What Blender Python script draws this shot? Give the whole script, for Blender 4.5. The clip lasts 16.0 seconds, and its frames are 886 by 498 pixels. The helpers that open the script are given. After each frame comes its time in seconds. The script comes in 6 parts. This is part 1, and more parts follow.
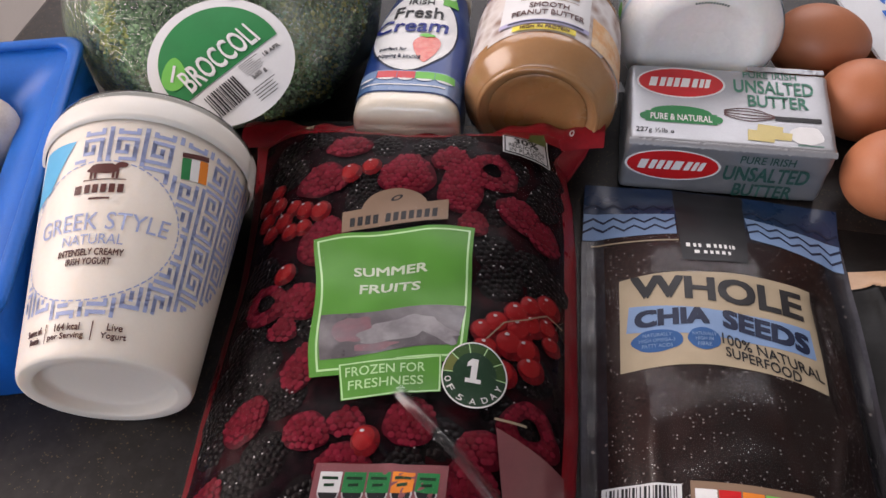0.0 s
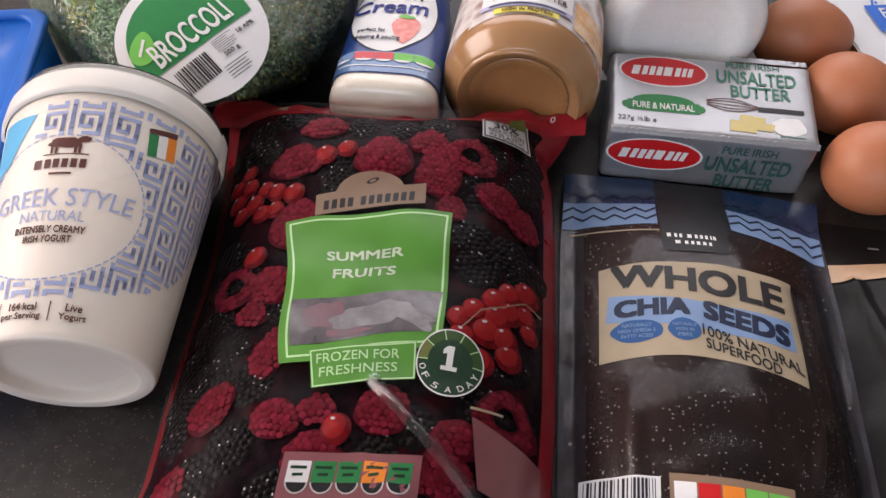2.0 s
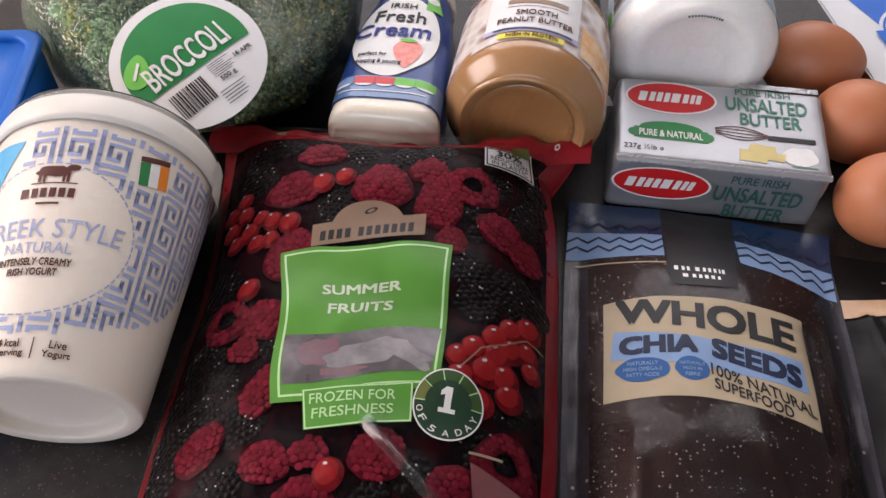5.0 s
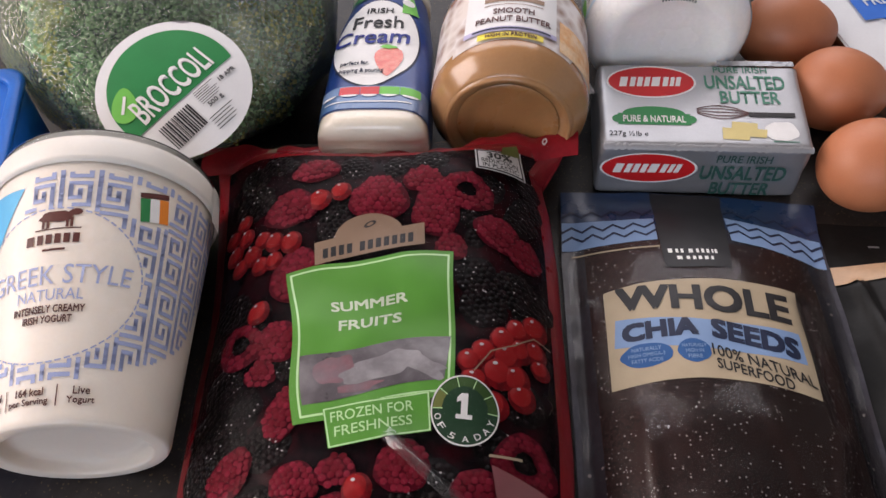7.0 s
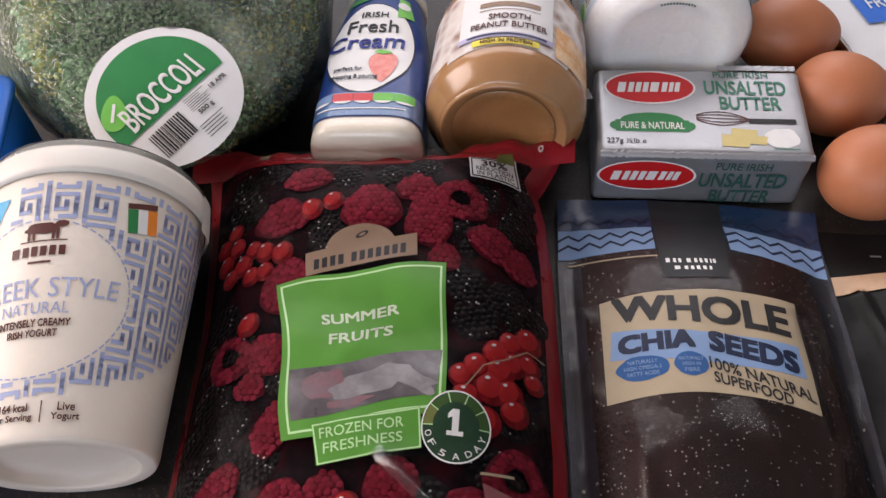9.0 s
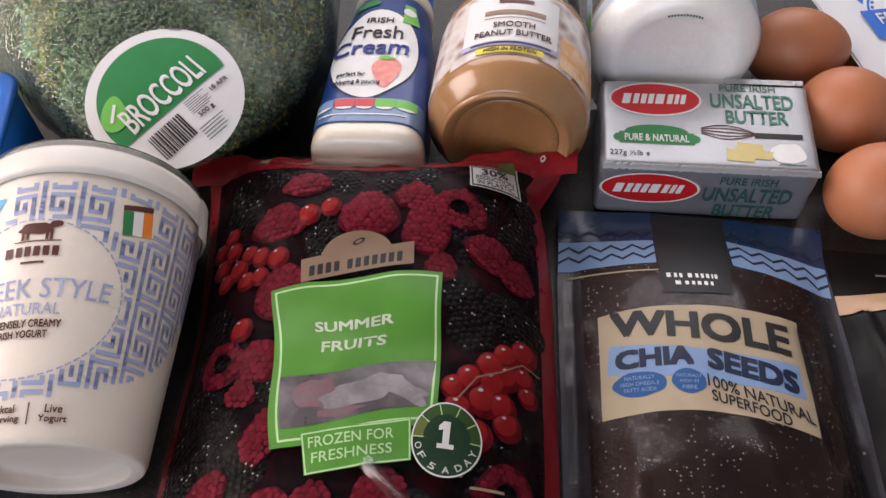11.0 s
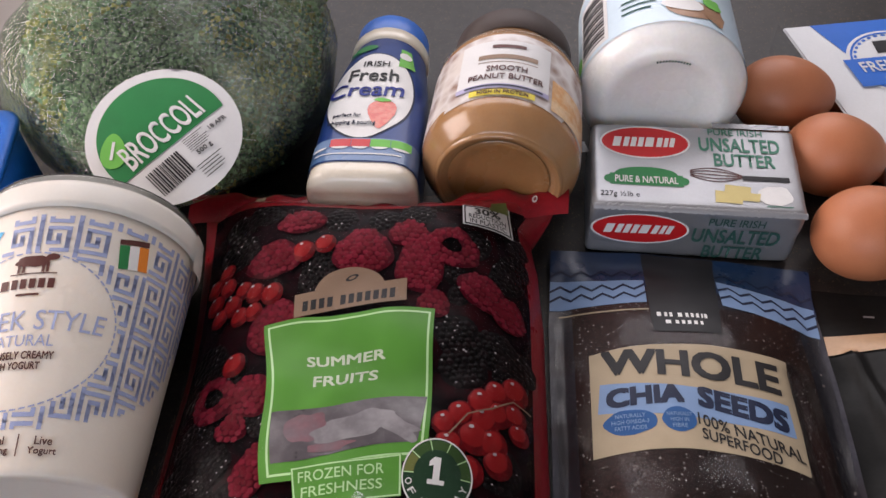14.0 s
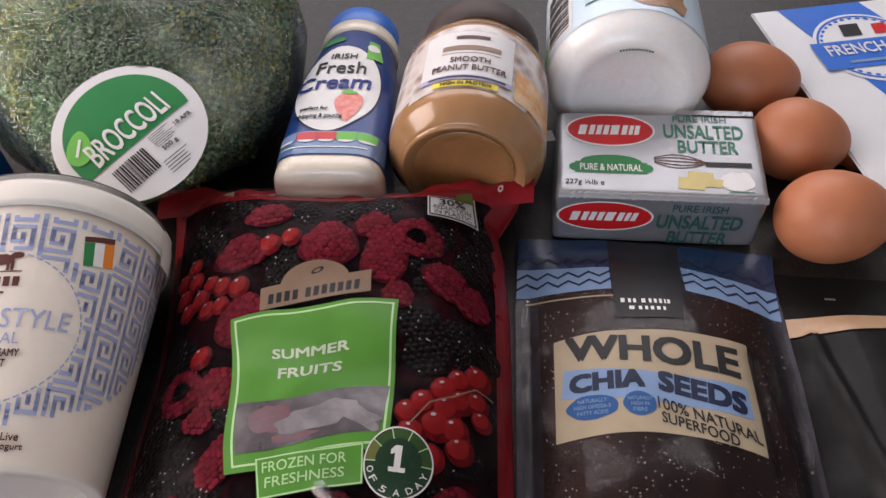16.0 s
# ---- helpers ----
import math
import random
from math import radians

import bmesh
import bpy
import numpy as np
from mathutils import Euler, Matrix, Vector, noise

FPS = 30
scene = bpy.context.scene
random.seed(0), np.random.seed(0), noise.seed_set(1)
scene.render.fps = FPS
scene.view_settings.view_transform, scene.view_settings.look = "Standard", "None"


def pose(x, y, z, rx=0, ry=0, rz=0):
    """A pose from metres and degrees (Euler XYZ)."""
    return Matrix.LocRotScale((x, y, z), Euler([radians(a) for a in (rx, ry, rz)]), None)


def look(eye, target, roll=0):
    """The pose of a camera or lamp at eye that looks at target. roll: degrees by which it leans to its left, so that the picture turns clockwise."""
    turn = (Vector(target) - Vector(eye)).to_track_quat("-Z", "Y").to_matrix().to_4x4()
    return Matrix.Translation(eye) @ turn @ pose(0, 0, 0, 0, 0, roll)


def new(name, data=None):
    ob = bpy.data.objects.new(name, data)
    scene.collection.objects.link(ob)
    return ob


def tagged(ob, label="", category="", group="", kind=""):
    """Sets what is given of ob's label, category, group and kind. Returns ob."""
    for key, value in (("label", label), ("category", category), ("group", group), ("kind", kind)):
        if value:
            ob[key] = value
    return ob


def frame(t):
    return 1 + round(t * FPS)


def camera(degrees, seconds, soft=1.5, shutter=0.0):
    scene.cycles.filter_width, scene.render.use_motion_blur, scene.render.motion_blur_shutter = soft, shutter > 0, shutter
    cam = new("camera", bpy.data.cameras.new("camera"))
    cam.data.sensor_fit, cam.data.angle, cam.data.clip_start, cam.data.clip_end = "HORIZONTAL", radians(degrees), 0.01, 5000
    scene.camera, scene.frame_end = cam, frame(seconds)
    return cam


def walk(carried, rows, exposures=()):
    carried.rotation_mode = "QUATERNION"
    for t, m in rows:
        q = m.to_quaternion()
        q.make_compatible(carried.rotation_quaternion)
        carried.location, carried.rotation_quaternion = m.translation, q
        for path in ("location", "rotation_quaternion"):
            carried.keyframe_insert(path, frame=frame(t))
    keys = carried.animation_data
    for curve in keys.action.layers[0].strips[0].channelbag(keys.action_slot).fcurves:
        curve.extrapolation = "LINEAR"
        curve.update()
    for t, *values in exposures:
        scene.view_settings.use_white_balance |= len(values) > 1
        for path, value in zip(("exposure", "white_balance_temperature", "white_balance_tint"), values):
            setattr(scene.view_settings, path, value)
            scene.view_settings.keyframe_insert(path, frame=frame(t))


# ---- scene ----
cam = camera(59.4, 16.0, 1.5)
PATH = [
    (0.0, pose(-0.0404, -0.2987, 0.3044, 39.17, 1.52, 8.93)),
    (0.5, pose(-0.0376, -0.2947, 0.2957, 39.38, 1.82, 8.76)),
    (1.0, pose(-0.0375, -0.2933, 0.2928, 39.17, 1.21, 8.75)),
    (1.5, pose(-0.0393, -0.2917, 0.2888, 39.05, 0.78, 8.26)),
    (2.0, pose(-0.0416, -0.2969, 0.2935, 39.00, -0.50, 8.49)),
    (2.5, pose(-0.0375, -0.2957, 0.2908, 39.33, 0.19, 9.39)),
    (3.0, pose(-0.0369, -0.2953, 0.2950, 39.52, 0.85, 9.75)),
    (3.5, pose(-0.0395, -0.2945, 0.2907, 39.82, 0.72, 10.10)),
    (4.0, pose(-0.0407, -0.2914, 0.2902, 39.71, 0.43, 10.01)),
    (4.2, pose(-0.0412, -0.2863, 0.2899, 39.75, 0.18, 9.76)),
    (6.3, pose(-0.0422, -0.2799, 0.2939, 39.83, -0.70, 8.30)),
    (6.5, pose(-0.0433, -0.2766, 0.2926, 39.69, 0.15, 7.56)),
    (7.0, pose(-0.0486, -0.2775, 0.3060, 37.77, 1.78, 4.46)),
    (7.5, pose(-0.0452, -0.2733, 0.3117, 37.78, 1.81, 3.79)),
    (8.0, pose(-0.0456, -0.2708, 0.3077, 37.67, 1.64, 3.72)),
    (8.5, pose(-0.0451, -0.2681, 0.3058, 37.54, 1.79, 4.10)),
    (9.0, pose(-0.0441, -0.2687, 0.3058, 37.41, 2.06, 4.73)),
    (9.2, pose(-0.0446, -0.2710, 0.3047, 38.05, 2.24, 5.00)),
    (11.3, pose(-0.0389, -0.2642, 0.3038, 37.79, 1.77, 6.30)),
    (11.5, pose(-0.0400, -0.2712, 0.3024, 38.69, 1.49, 6.03)),
    (12.0, pose(-0.0401, -0.2734, 0.3062, 40.14, 2.12, 6.53)),
    (12.5, pose(-0.0396, -0.2739, 0.3051, 42.18, 1.85, 6.78)),
    (13.0, pose(-0.0400, -0.2717, 0.3069, 43.09, 1.47, 6.83)),
    (13.5, pose(-0.0390, -0.2699, 0.3033, 42.39, 1.23, 6.43)),
    (14.0, pose(-0.0376, -0.2697, 0.3047, 41.19, 1.21, 6.39)),
    (14.5, pose(-0.0372, -0.2702, 0.3063, 41.00, 1.23, 5.88)),
    (15.0, pose(-0.0390, -0.2672, 0.3055, 40.76, 1.28, 5.78)),
    (15.5, pose(-0.0368, -0.2689, 0.3059, 40.47, 1.46, 5.64)),
    (16.0, pose(-0.0235, -0.2698, 0.3087, 40.20, 1.64, 5.42)),
]
walk(cam, PATH, exposures=((0.0, -0.16, 6500, 20), (1.0, -0.08, 6500, 20), (4.0, -0.06, 6500, 20), (7.5, -0.11, 6500, 20), (11.5, -0.09, 6500, 20), (13.0, -0.20, 6500, 20), (16.0, -0.21, 6500, 20)))

# ---- world, window light, exposure ----
world = bpy.data.worlds.new("daylight")
scene.world = world
world.use_nodes = True
wn = world.node_tree.nodes
sky = wn.new("ShaderNodeTexSky")
sky.sky_type, sky.sun_disc, sky.sun_elevation, sky.sun_rotation = "NISHITA", False, radians(40), radians(30)
world.node_tree.links.new(sky.outputs[0], wn["Background"].inputs[0])
wn["Background"].inputs[1].default_value = 0.1


def window_lamp(name, m, w, h, power, colour):
    data = bpy.data.lights.new(name, "AREA")
    data.shape, data.size, data.size_y, data.energy, data.color = "RECTANGLE", w, h, power, colour
    ob = new(name, data)
    ob.matrix_world = m
    return ob


window_lamp("window_daylight", look((-0.20, 0.80, 0.72), (-0.10, 0.0, 0.0)), 1.3, 0.75, 10.0, (0.97, 0.96, 0.93))
# bluish fill through an added, unseen south window, for faces towards the camera
window_lamp("fill_daylight", look((-0.30, -1.90, 0.75), (-0.10, 0.0, 0.0)), 1.2, 0.85, 14.0, (0.78, 0.89, 1.0))
window_lamp("patio_daylight", look((-1.74, -0.12, 0.95), (0.0, -0.10, 0.0)), 1.3, 1.1, 38.0, (1.0, 0.89, 0.79))


# ---- materials ----
def nodes_of(name):
    m = bpy.data.materials.new(name)
    m.use_nodes = True
    return m, m.node_tree.nodes, m.node_tree.links


def put(sock, value):
    sock.default_value = value


def material(name, colour, rough=0.5, vary=0.12, scale=60.0, fine=900.0, bump=0.0, bump_scale=300.0, coat=0.0, metal=0.0, spec=0.5, sub=0.0, other=None, patch=0.5):
    """A surface with coarse and fine variation of colour, roughness and relief. other: a second colour in patches."""
    m, n, l = nodes_of(name)
    b = n["Principled BSDF"]
    tc = n.new("ShaderNodeTexCoord")
    a = n.new("ShaderNodeTexNoise"); put(a.inputs["Scale"], scale); put(a.inputs["Detail"], 5.0)
    f = n.new("ShaderNodeTexNoise"); put(f.inputs["Scale"], fine); put(f.inputs["Detail"], 3.0)
    l.new(tc.outputs["Object"], a.inputs["Vector"]); l.new(tc.outputs["Object"], f.inputs["Vector"])
    mix = n.new("ShaderNodeMix"); mix.data_type = "RGBA"
    ramp = n.new("ShaderNodeValToRGB")
    ramp.color_ramp.elements[0].position, ramp.color_ramp.elements[1].position = patch - 0.12, patch + 0.12
    l.new(a.outputs["Fac"], ramp.inputs[0]); l.new(ramp.outputs[0], mix.inputs[0])
    second = other or tuple(max(0.0, c * (1 - vary)) for c in colour)
    put(mix.inputs[6], (*colour, 1)); put(mix.inputs[7], (*second, 1))
    hsv = n.new("ShaderNodeHueSaturation")
    mr = n.new("ShaderNodeMapRange"); put(mr.inputs[3], 1 - vary); put(mr.inputs[4], 1 + vary)
    l.new(f.outputs["Fac"], mr.inputs[0]); l.new(mr.outputs[0], hsv.inputs["Value"]); l.new(mix.outputs[2], hsv.inputs["Color"])
    l.new(hsv.outputs[0], b.inputs["Base Color"])
    rr = n.new("ShaderNodeMapRange"); put(rr.inputs[3], max(0.02, rough - 0.08)); put(rr.inputs[4], min(1.0, rough + 0.08))
    l.new(a.outputs["Fac"], rr.inputs[0]); l.new(rr.outputs[0], b.inputs["Roughness"])
    put(b.inputs["Metallic"], metal); put(b.inputs["Coat Weight"], coat); put(b.inputs["Coat Roughness"], 0.08)
    put(b.inputs["Specular IOR Level"], spec)
    if sub:
        put(b.inputs["Subsurface Weight"], sub); put(b.inputs["Subsurface Radius"], (0.014, 0.012, 0.010)); put(b.inputs["Subsurface Scale"], 0.8 if sub >= 0.5 else 0.55 if sub >= 0.4 else 0.25)
    if bump:
        g = n.new("ShaderNodeTexNoise"); put(g.inputs["Scale"], bump_scale); put(g.inputs["Detail"], 4.0)
        l.new(tc.outputs["Object"], g.inputs["Vector"])
        bp = n.new("ShaderNodeBump"); put(bp.inputs["Strength"], bump); put(bp.inputs["Distance"], 0.002)
        l.new(g.outputs["Fac"], bp.inputs["Height"]); l.new(bp.outputs[0], b.inputs["Normal"])
    return m


def beaded(name, dark, light, scale, rough=0.35, bump=0.6, coat=0.3, speck=0.0, third=None, big=40.0, spec=0.5):
    """Cells of small beads: drupelets, florets, seeds. speck: share of pale dots."""
    m, n, l = nodes_of(name)
    b = n["Principled BSDF"]
    tc = n.new("ShaderNodeTexCoord")
    v = n.new("ShaderNodeTexVoronoi"); put(v.inputs["Scale"], scale)
    l.new(tc.outputs["Object"], v.inputs["Vector"])
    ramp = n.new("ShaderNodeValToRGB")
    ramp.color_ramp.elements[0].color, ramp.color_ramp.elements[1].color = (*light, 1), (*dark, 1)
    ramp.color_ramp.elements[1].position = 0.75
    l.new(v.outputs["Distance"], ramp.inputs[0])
    colour = ramp.outputs[0]
    if third:
        a = n.new("ShaderNodeTexNoise"); put(a.inputs["Scale"], big); put(a.inputs["Detail"], 4.0)
        l.new(tc.outputs["Object"], a.inputs["Vector"])
        r2 = n.new("ShaderNodeValToRGB"); r2.color_ramp.elements[0].position, r2.color_ramp.elements[1].position = 0.48, 0.68
        l.new(a.outputs["Fac"], r2.inputs[0])
        mx = n.new("ShaderNodeMix"); mx.data_type = "RGBA"
        l.new(r2.outputs[0], mx.inputs[0]); l.new(colour, mx.inputs[6]); put(mx.inputs[7], (*third, 1))
        colour = mx.outputs[2]
    if speck:
        sep = n.new("ShaderNodeSeparateColor"); l.new(v.outputs["Color"], sep.inputs[0])
        gt = n.new("ShaderNodeMath"); gt.operation = "GREATER_THAN"; put(gt.inputs[1], 1 - speck)
        l.new(sep.outputs[0], gt.inputs[0])
        near = n.new("ShaderNodeMath"); near.operation = "LESS_THAN"; put(near.inputs[1], 0.31)
        l.new(v.outputs["Distance"], near.inputs[0])
        both = n.new("ShaderNodeMath"); both.operation = "MULTIPLY"
        l.new(gt.outputs[0], both.inputs[0]); l.new(near.outputs[0], both.inputs[1])
        ms = n.new("ShaderNodeMix"); ms.data_type = "RGBA"
        l.new(both.outputs[0], ms.inputs[0]); l.new(colour, ms.inputs[6]); put(ms.inputs[7], (0.36, 0.31, 0.30, 1))
        colour = ms.outputs[2]
    l.new(colour, b.inputs["Base Color"])
    put(b.inputs["Roughness"], rough); put(b.inputs["Coat Weight"], coat); put(b.inputs["Coat Roughness"], 0.1)
    put(b.inputs["Specular IOR Level"], spec)
    bp = n.new("ShaderNodeBump"); bp.invert = True; put(bp.inputs["Strength"], bump); put(bp.inputs["Distance"], 0.001)
    l.new(v.outputs["Distance"], bp.inputs["Height"]); l.new(bp.outputs[0], b.inputs["Normal"])
    return m


def clear_film(name, tint, gloss_rough=0.12, body=0.08, bump=0.25, scale=70.0, ior=1.45, deep=0.004, detail=4.0, facets=False, milk=(0.75, 0.77, 0.78), haze_peak=0.0):
    """Thin clear plastic: see-through, with a Fresnel gloss and a little milkiness."""
    m, n, l = nodes_of(name)
    n.remove(n["Principled BSDF"])
    out = n["Material Output"]
    tr = n.new("ShaderNodeBsdfTransparent"); put(tr.inputs[0], (*tint, 1))
    di = n.new("ShaderNodeBsdfDiffuse"); put(di.inputs[0], (*milk, 1))
    gl = n.new("ShaderNodeBsdfGlossy"); put(gl.inputs["Roughness"], gloss_rough)
    fr = n.new("ShaderNodeFresnel"); put(fr.inputs[0], ior)
    m1, m2 = n.new("ShaderNodeMixShader"), n.new("ShaderNodeMixShader")
    put(m1.inputs[0], body)
    l.new(tr.outputs[0], m1.inputs[1]); l.new(di.outputs[0], m1.inputs[2])
    l.new(fr.outputs[0], m2.inputs[0]); l.new(m1.outputs[0], m2.inputs[1]); l.new(gl.outputs[0], m2.inputs[2])
    l.new(m2.outputs[0], out.inputs[0])
    tc = n.new("ShaderNodeTexCoord")
    if facets:
        no = n.new("ShaderNodeTexVoronoi"); put(no.inputs["Scale"], scale)
        relief = no.outputs["Distance"]
    else:
        no = n.new("ShaderNodeTexNoise"); put(no.inputs["Scale"], scale); put(no.inputs["Detail"], detail)
        relief = no.outputs["Fac"]
    l.new(tc.outputs["Object"], no.inputs["Vector"])
    if haze_peak:
        # pale haze painted into the film in drifts, to brighten it
        haze = n.new("ShaderNodeTexNoise"); put(haze.inputs["Scale"], 26.0); put(haze.inputs["Detail"], 5.0)
        l.new(tc.outputs["Object"], haze.inputs["Vector"])
        mr = n.new("ShaderNodeMapRange"); put(mr.inputs[1], 0.46); put(mr.inputs[2], 0.74); put(mr.inputs[3], body); put(mr.inputs[4], haze_peak)
        l.new(haze.outputs["Fac"], mr.inputs[0]); l.new(mr.outputs[0], m1.inputs[0])
    bp = n.new("ShaderNodeBump"); put(bp.inputs["Strength"], bump); put(bp.inputs["Distance"], deep)
    l.new(relief, bp.inputs["Height"]); l.new(bp.outputs[0], gl.inputs["Normal"])
    return m


def flecked(name, base, second, fleck, share=0.05, scale=1100.0, rough=0.35, spec=0.4):
    """Polished dark stone: mottled ground with small bright grains."""
    m, n, l = nodes_of(name)
    b = n["Principled BSDF"]
    tc = n.new("ShaderNodeTexCoord")
    a = n.new("ShaderNodeTexNoise"); put(a.inputs["Scale"], 160.0); put(a.inputs["Detail"], 6.0)
    v = n.new("ShaderNodeTexVoronoi"); put(v.inputs["Scale"], scale)
    l.new(tc.outputs["Object"], a.inputs["Vector"]); l.new(tc.outputs["Object"], v.inputs["Vector"])
    ramp = n.new("ShaderNodeValToRGB")
    ramp.color_ramp.elements[0].position, ramp.color_ramp.elements[1].position = 0.40, 0.62
    ramp.color_ramp.elements[0].color, ramp.color_ramp.elements[1].color = (*base, 1), (*second, 1)
    l.new(a.outputs["Fac"], ramp.inputs[0])
    sep = n.new("ShaderNodeSeparateColor"); l.new(v.outputs["Color"], sep.inputs[0])
    gt = n.new("ShaderNodeMath"); gt.operation = "GREATER_THAN"; put(gt.inputs[1], 1 - share)
    l.new(sep.outputs[0], gt.inputs[0])
    mix = n.new("ShaderNodeMix"); mix.data_type = "RGBA"
    l.new(gt.outputs[0], mix.inputs[0]); l.new(ramp.outputs[0], mix.inputs[6]); put(mix.inputs[7], (*fleck, 1))
    l.new(mix.outputs[2], b.inputs["Base Color"])
    rr = n.new("ShaderNodeMapRange"); put(rr.inputs[3], rough - 0.06); put(rr.inputs[4], rough + 0.06)
    l.new(a.outputs["Fac"], rr.inputs[0]); l.new(rr.outputs[0], b.inputs["Roughness"])
    put(b.inputs["Specular IOR Level"], spec)
    return m


def many(name, low, high, rough=0.35, spec=0.1):
    """One colour an island, between two, for joined small shapes."""
    m, n, l = nodes_of(name)
    b = n["Principled BSDF"]
    g = n.new("ShaderNodeNewGeometry")
    mix = n.new("ShaderNodeMix"); mix.data_type = "RGBA"
    put(mix.inputs[6], (*low, 1)); put(mix.inputs[7], (*high, 1))
    l.new(g.outputs["Random Per Island"], mix.inputs[0]); l.new(mix.outputs[2], b.inputs["Base Color"])
    put(b.inputs["Roughness"], rough); put(b.inputs["Specular IOR Level"], spec)
    return m


def ink(name, colour, rough=0.4, coat=0.0):
    return material(name, colour, rough, 0.06, 90.0, 1500.0, coat=coat, spec=0.2)


WORKTOP = flecked("dark_speckled_stone", (0.012, 0.010, 0.009), (0.022, 0.019, 0.018), (0.08, 0.055, 0.030), 0.03, 1500.0, 0.45, 0.38)
# Out of view; WALL and CEILING are toned down to cut reflections in the bags.
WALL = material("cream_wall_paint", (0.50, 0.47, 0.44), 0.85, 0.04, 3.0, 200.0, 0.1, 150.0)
# Paler copy for the unseen south and east walls, added to bounce light.
WALL_BOUNCE = material("pale_bounce_paint", (0.80, 0.78, 0.75), 0.85, 0.04, 3.0, 200.0, 0.1, 150.0)
CEILING = material("white_ceiling_paint", (0.52, 0.52, 0.53), 0.9, 0.03, 2.0, 150.0, 0.08, 120.0)
FLOOR = material("pale_grey_floor", (0.26, 0.25, 0.255), 0.6, 0.1, 3.0, 120.0, 0.1, 90.0)
FRAME_WHITE = material("white_window_paint", (0.78, 0.78, 0.77), 0.4, 0.04, 8.0, 300.0)
TUB_WHITE = material("white_tub_plastic", (0.77, 0.70, 0.61), 0.42, 0.03, 25.0, 800.0, 0.03, 500.0, sub=0.45)
LID_WHITE = material("white_lid_plastic", (0.73, 0.70, 0.64), 0.38, 0.03, 25.0, 800.0, sub=0.15)
CLEAR = clear_film("clear_plastic", (0.98, 0.99, 0.99), 0.06, 0.04, 0.1, 60.0, 1.2)
CREASE = clear_film("glossy_crease_film", (0.97, 0.97, 0.98), 0.12, 0.015, 0.15, 90.0, 1.7)
POUCH_FILM = clear_film("creased_pouch_film", (0.98, 0.98, 0.985), 0.20, 0.004, 1.0, 22.0, 1.30, 0.014, 1.0)
FRUIT_FILM = clear_film("soft_fruit_bag_film", (0.99, 0.99, 0.99), 0.25, 0.001, 0.8, 42.0, 1.09, 0.004, 2.0)
WRAP = clear_film("crinkled_shrink_film", (0.985, 0.995, 0.99), 0.12, 0.026, 0.8, 400.0, 1.42, 0.0012, 2.0, True, (0.66, 0.78, 0.66), 0.22)
INK_GREEK = ink("grey_blue_ink", (0.33, 0.38, 0.58))
INK_SKY = ink("sky_blue_ink", (0.10, 0.42, 0.68))
INK_BROWN = ink("dark_brown_ink", (0.10, 0.035, 0.03))
INK_NAVY = ink("navy_ink", (0.015, 0.022, 0.05))
INK_BLACK = ink("black_ink", (0.02, 0.02, 0.022))
INK_WHITE = ink("white_ink", (0.76, 0.76, 0.75))
INK_SOFT = ink("soft_white_ink", (0.58, 0.66, 0.52))
INK_GLINT = ink("pale_glint_ink", (0.52, 0.47, 0.48))
INK_GREEN = ink("green_ink", (0.025, 0.21, 0.065))
INK_LIME = ink("lime_green_ink", (0.090, 0.29, 0.040), 0.35, 0.0)
INK_PALE_LIME = ink("pale_lime_ink", (0.48, 0.75, 0.38), 0.35, 0.3)
INK_LEAF = ink("leaf_green_ink", (0.16, 0.50, 0.09))
INK_ORANGE = ink("orange_ink", (0.75, 0.23, 0.03))
INK_RED = ink("red_ink", (0.55, 0.018, 0.02), 0.35, 0.3)
INK_TAN = ink("kraft_tan_ink", (0.25, 0.165, 0.11))
INK_SAND = ink("sand_ink", (0.38, 0.31, 0.21))
INK_BLUE = ink("mid_blue_ink", (0.018, 0.085, 0.25))
INK_PALE_BLUE = ink("pale_blue_ink", (0.18, 0.28, 0.46))
INK_CREAM = ink("deep_blue_ink", (0.02, 0.035, 0.24))
INK_ROYAL = ink("royal_blue_ink", (0.03, 0.15, 0.58))
INK_YELLOW = ink("yellow_ink", (0.72, 0.60, 0.06))
INK_LILAC = ink("lilac_ink", (0.42, 0.40, 0.58))
INK_BUTTER = ink("butter_yellow_ink", (0.62, 0.52, 0.22))
INK_DKGREEN = ink("dark_green_ink", (0.012, 0.045, 0.02))
INK_OLIVE = ink("olive_green_ink", (0.035, 0.085, 0.018))
INK_MOSS = ink("moss_ink", (0.15, 0.17, 0.045))
INK_TEAL = ink("butter_green_ink", (0.06, 0.21, 0.145))
# dim teal for small print; also the shaded copy of INK_TEAL
INK_TEAL_DIM = ink("dim_teal_ink", (0.030, 0.095, 0.080))
PAPER = material("white_label_paper", (0.66, 0.66, 0.66), 0.5, 0.04, 40.0, 900.0, 0.03, 300.0)
FOIL = material("pale_foil_wrap", (0.39, 0.40, 0.42), 0.42, 0.05, 35.0, 900.0, 0.10, 120.0, 0.0, 0.68)
BAG_RED = material("deep_red_bag_film", (0.24, 0.009, 0.015), 0.30, 0.2, 40.0, 500.0, 0.15, 120.0, 0.0, spec=0.25)
BAG_DARK = beaded("dark_fruit_print", (0.004, 0.002, 0.003), (0.013, 0.004, 0.006), 260.0, 0.20, 0.03, 0.0, 0.0, (0.026, 0.002, 0.004), 70.0, 0.03)
RASP = material("raspberry_print", (0.080, 0.003, 0.010), 0.42, 0.25, 110.0, 700.0, spec=0.04, other=(0.060, 0.002, 0.007))
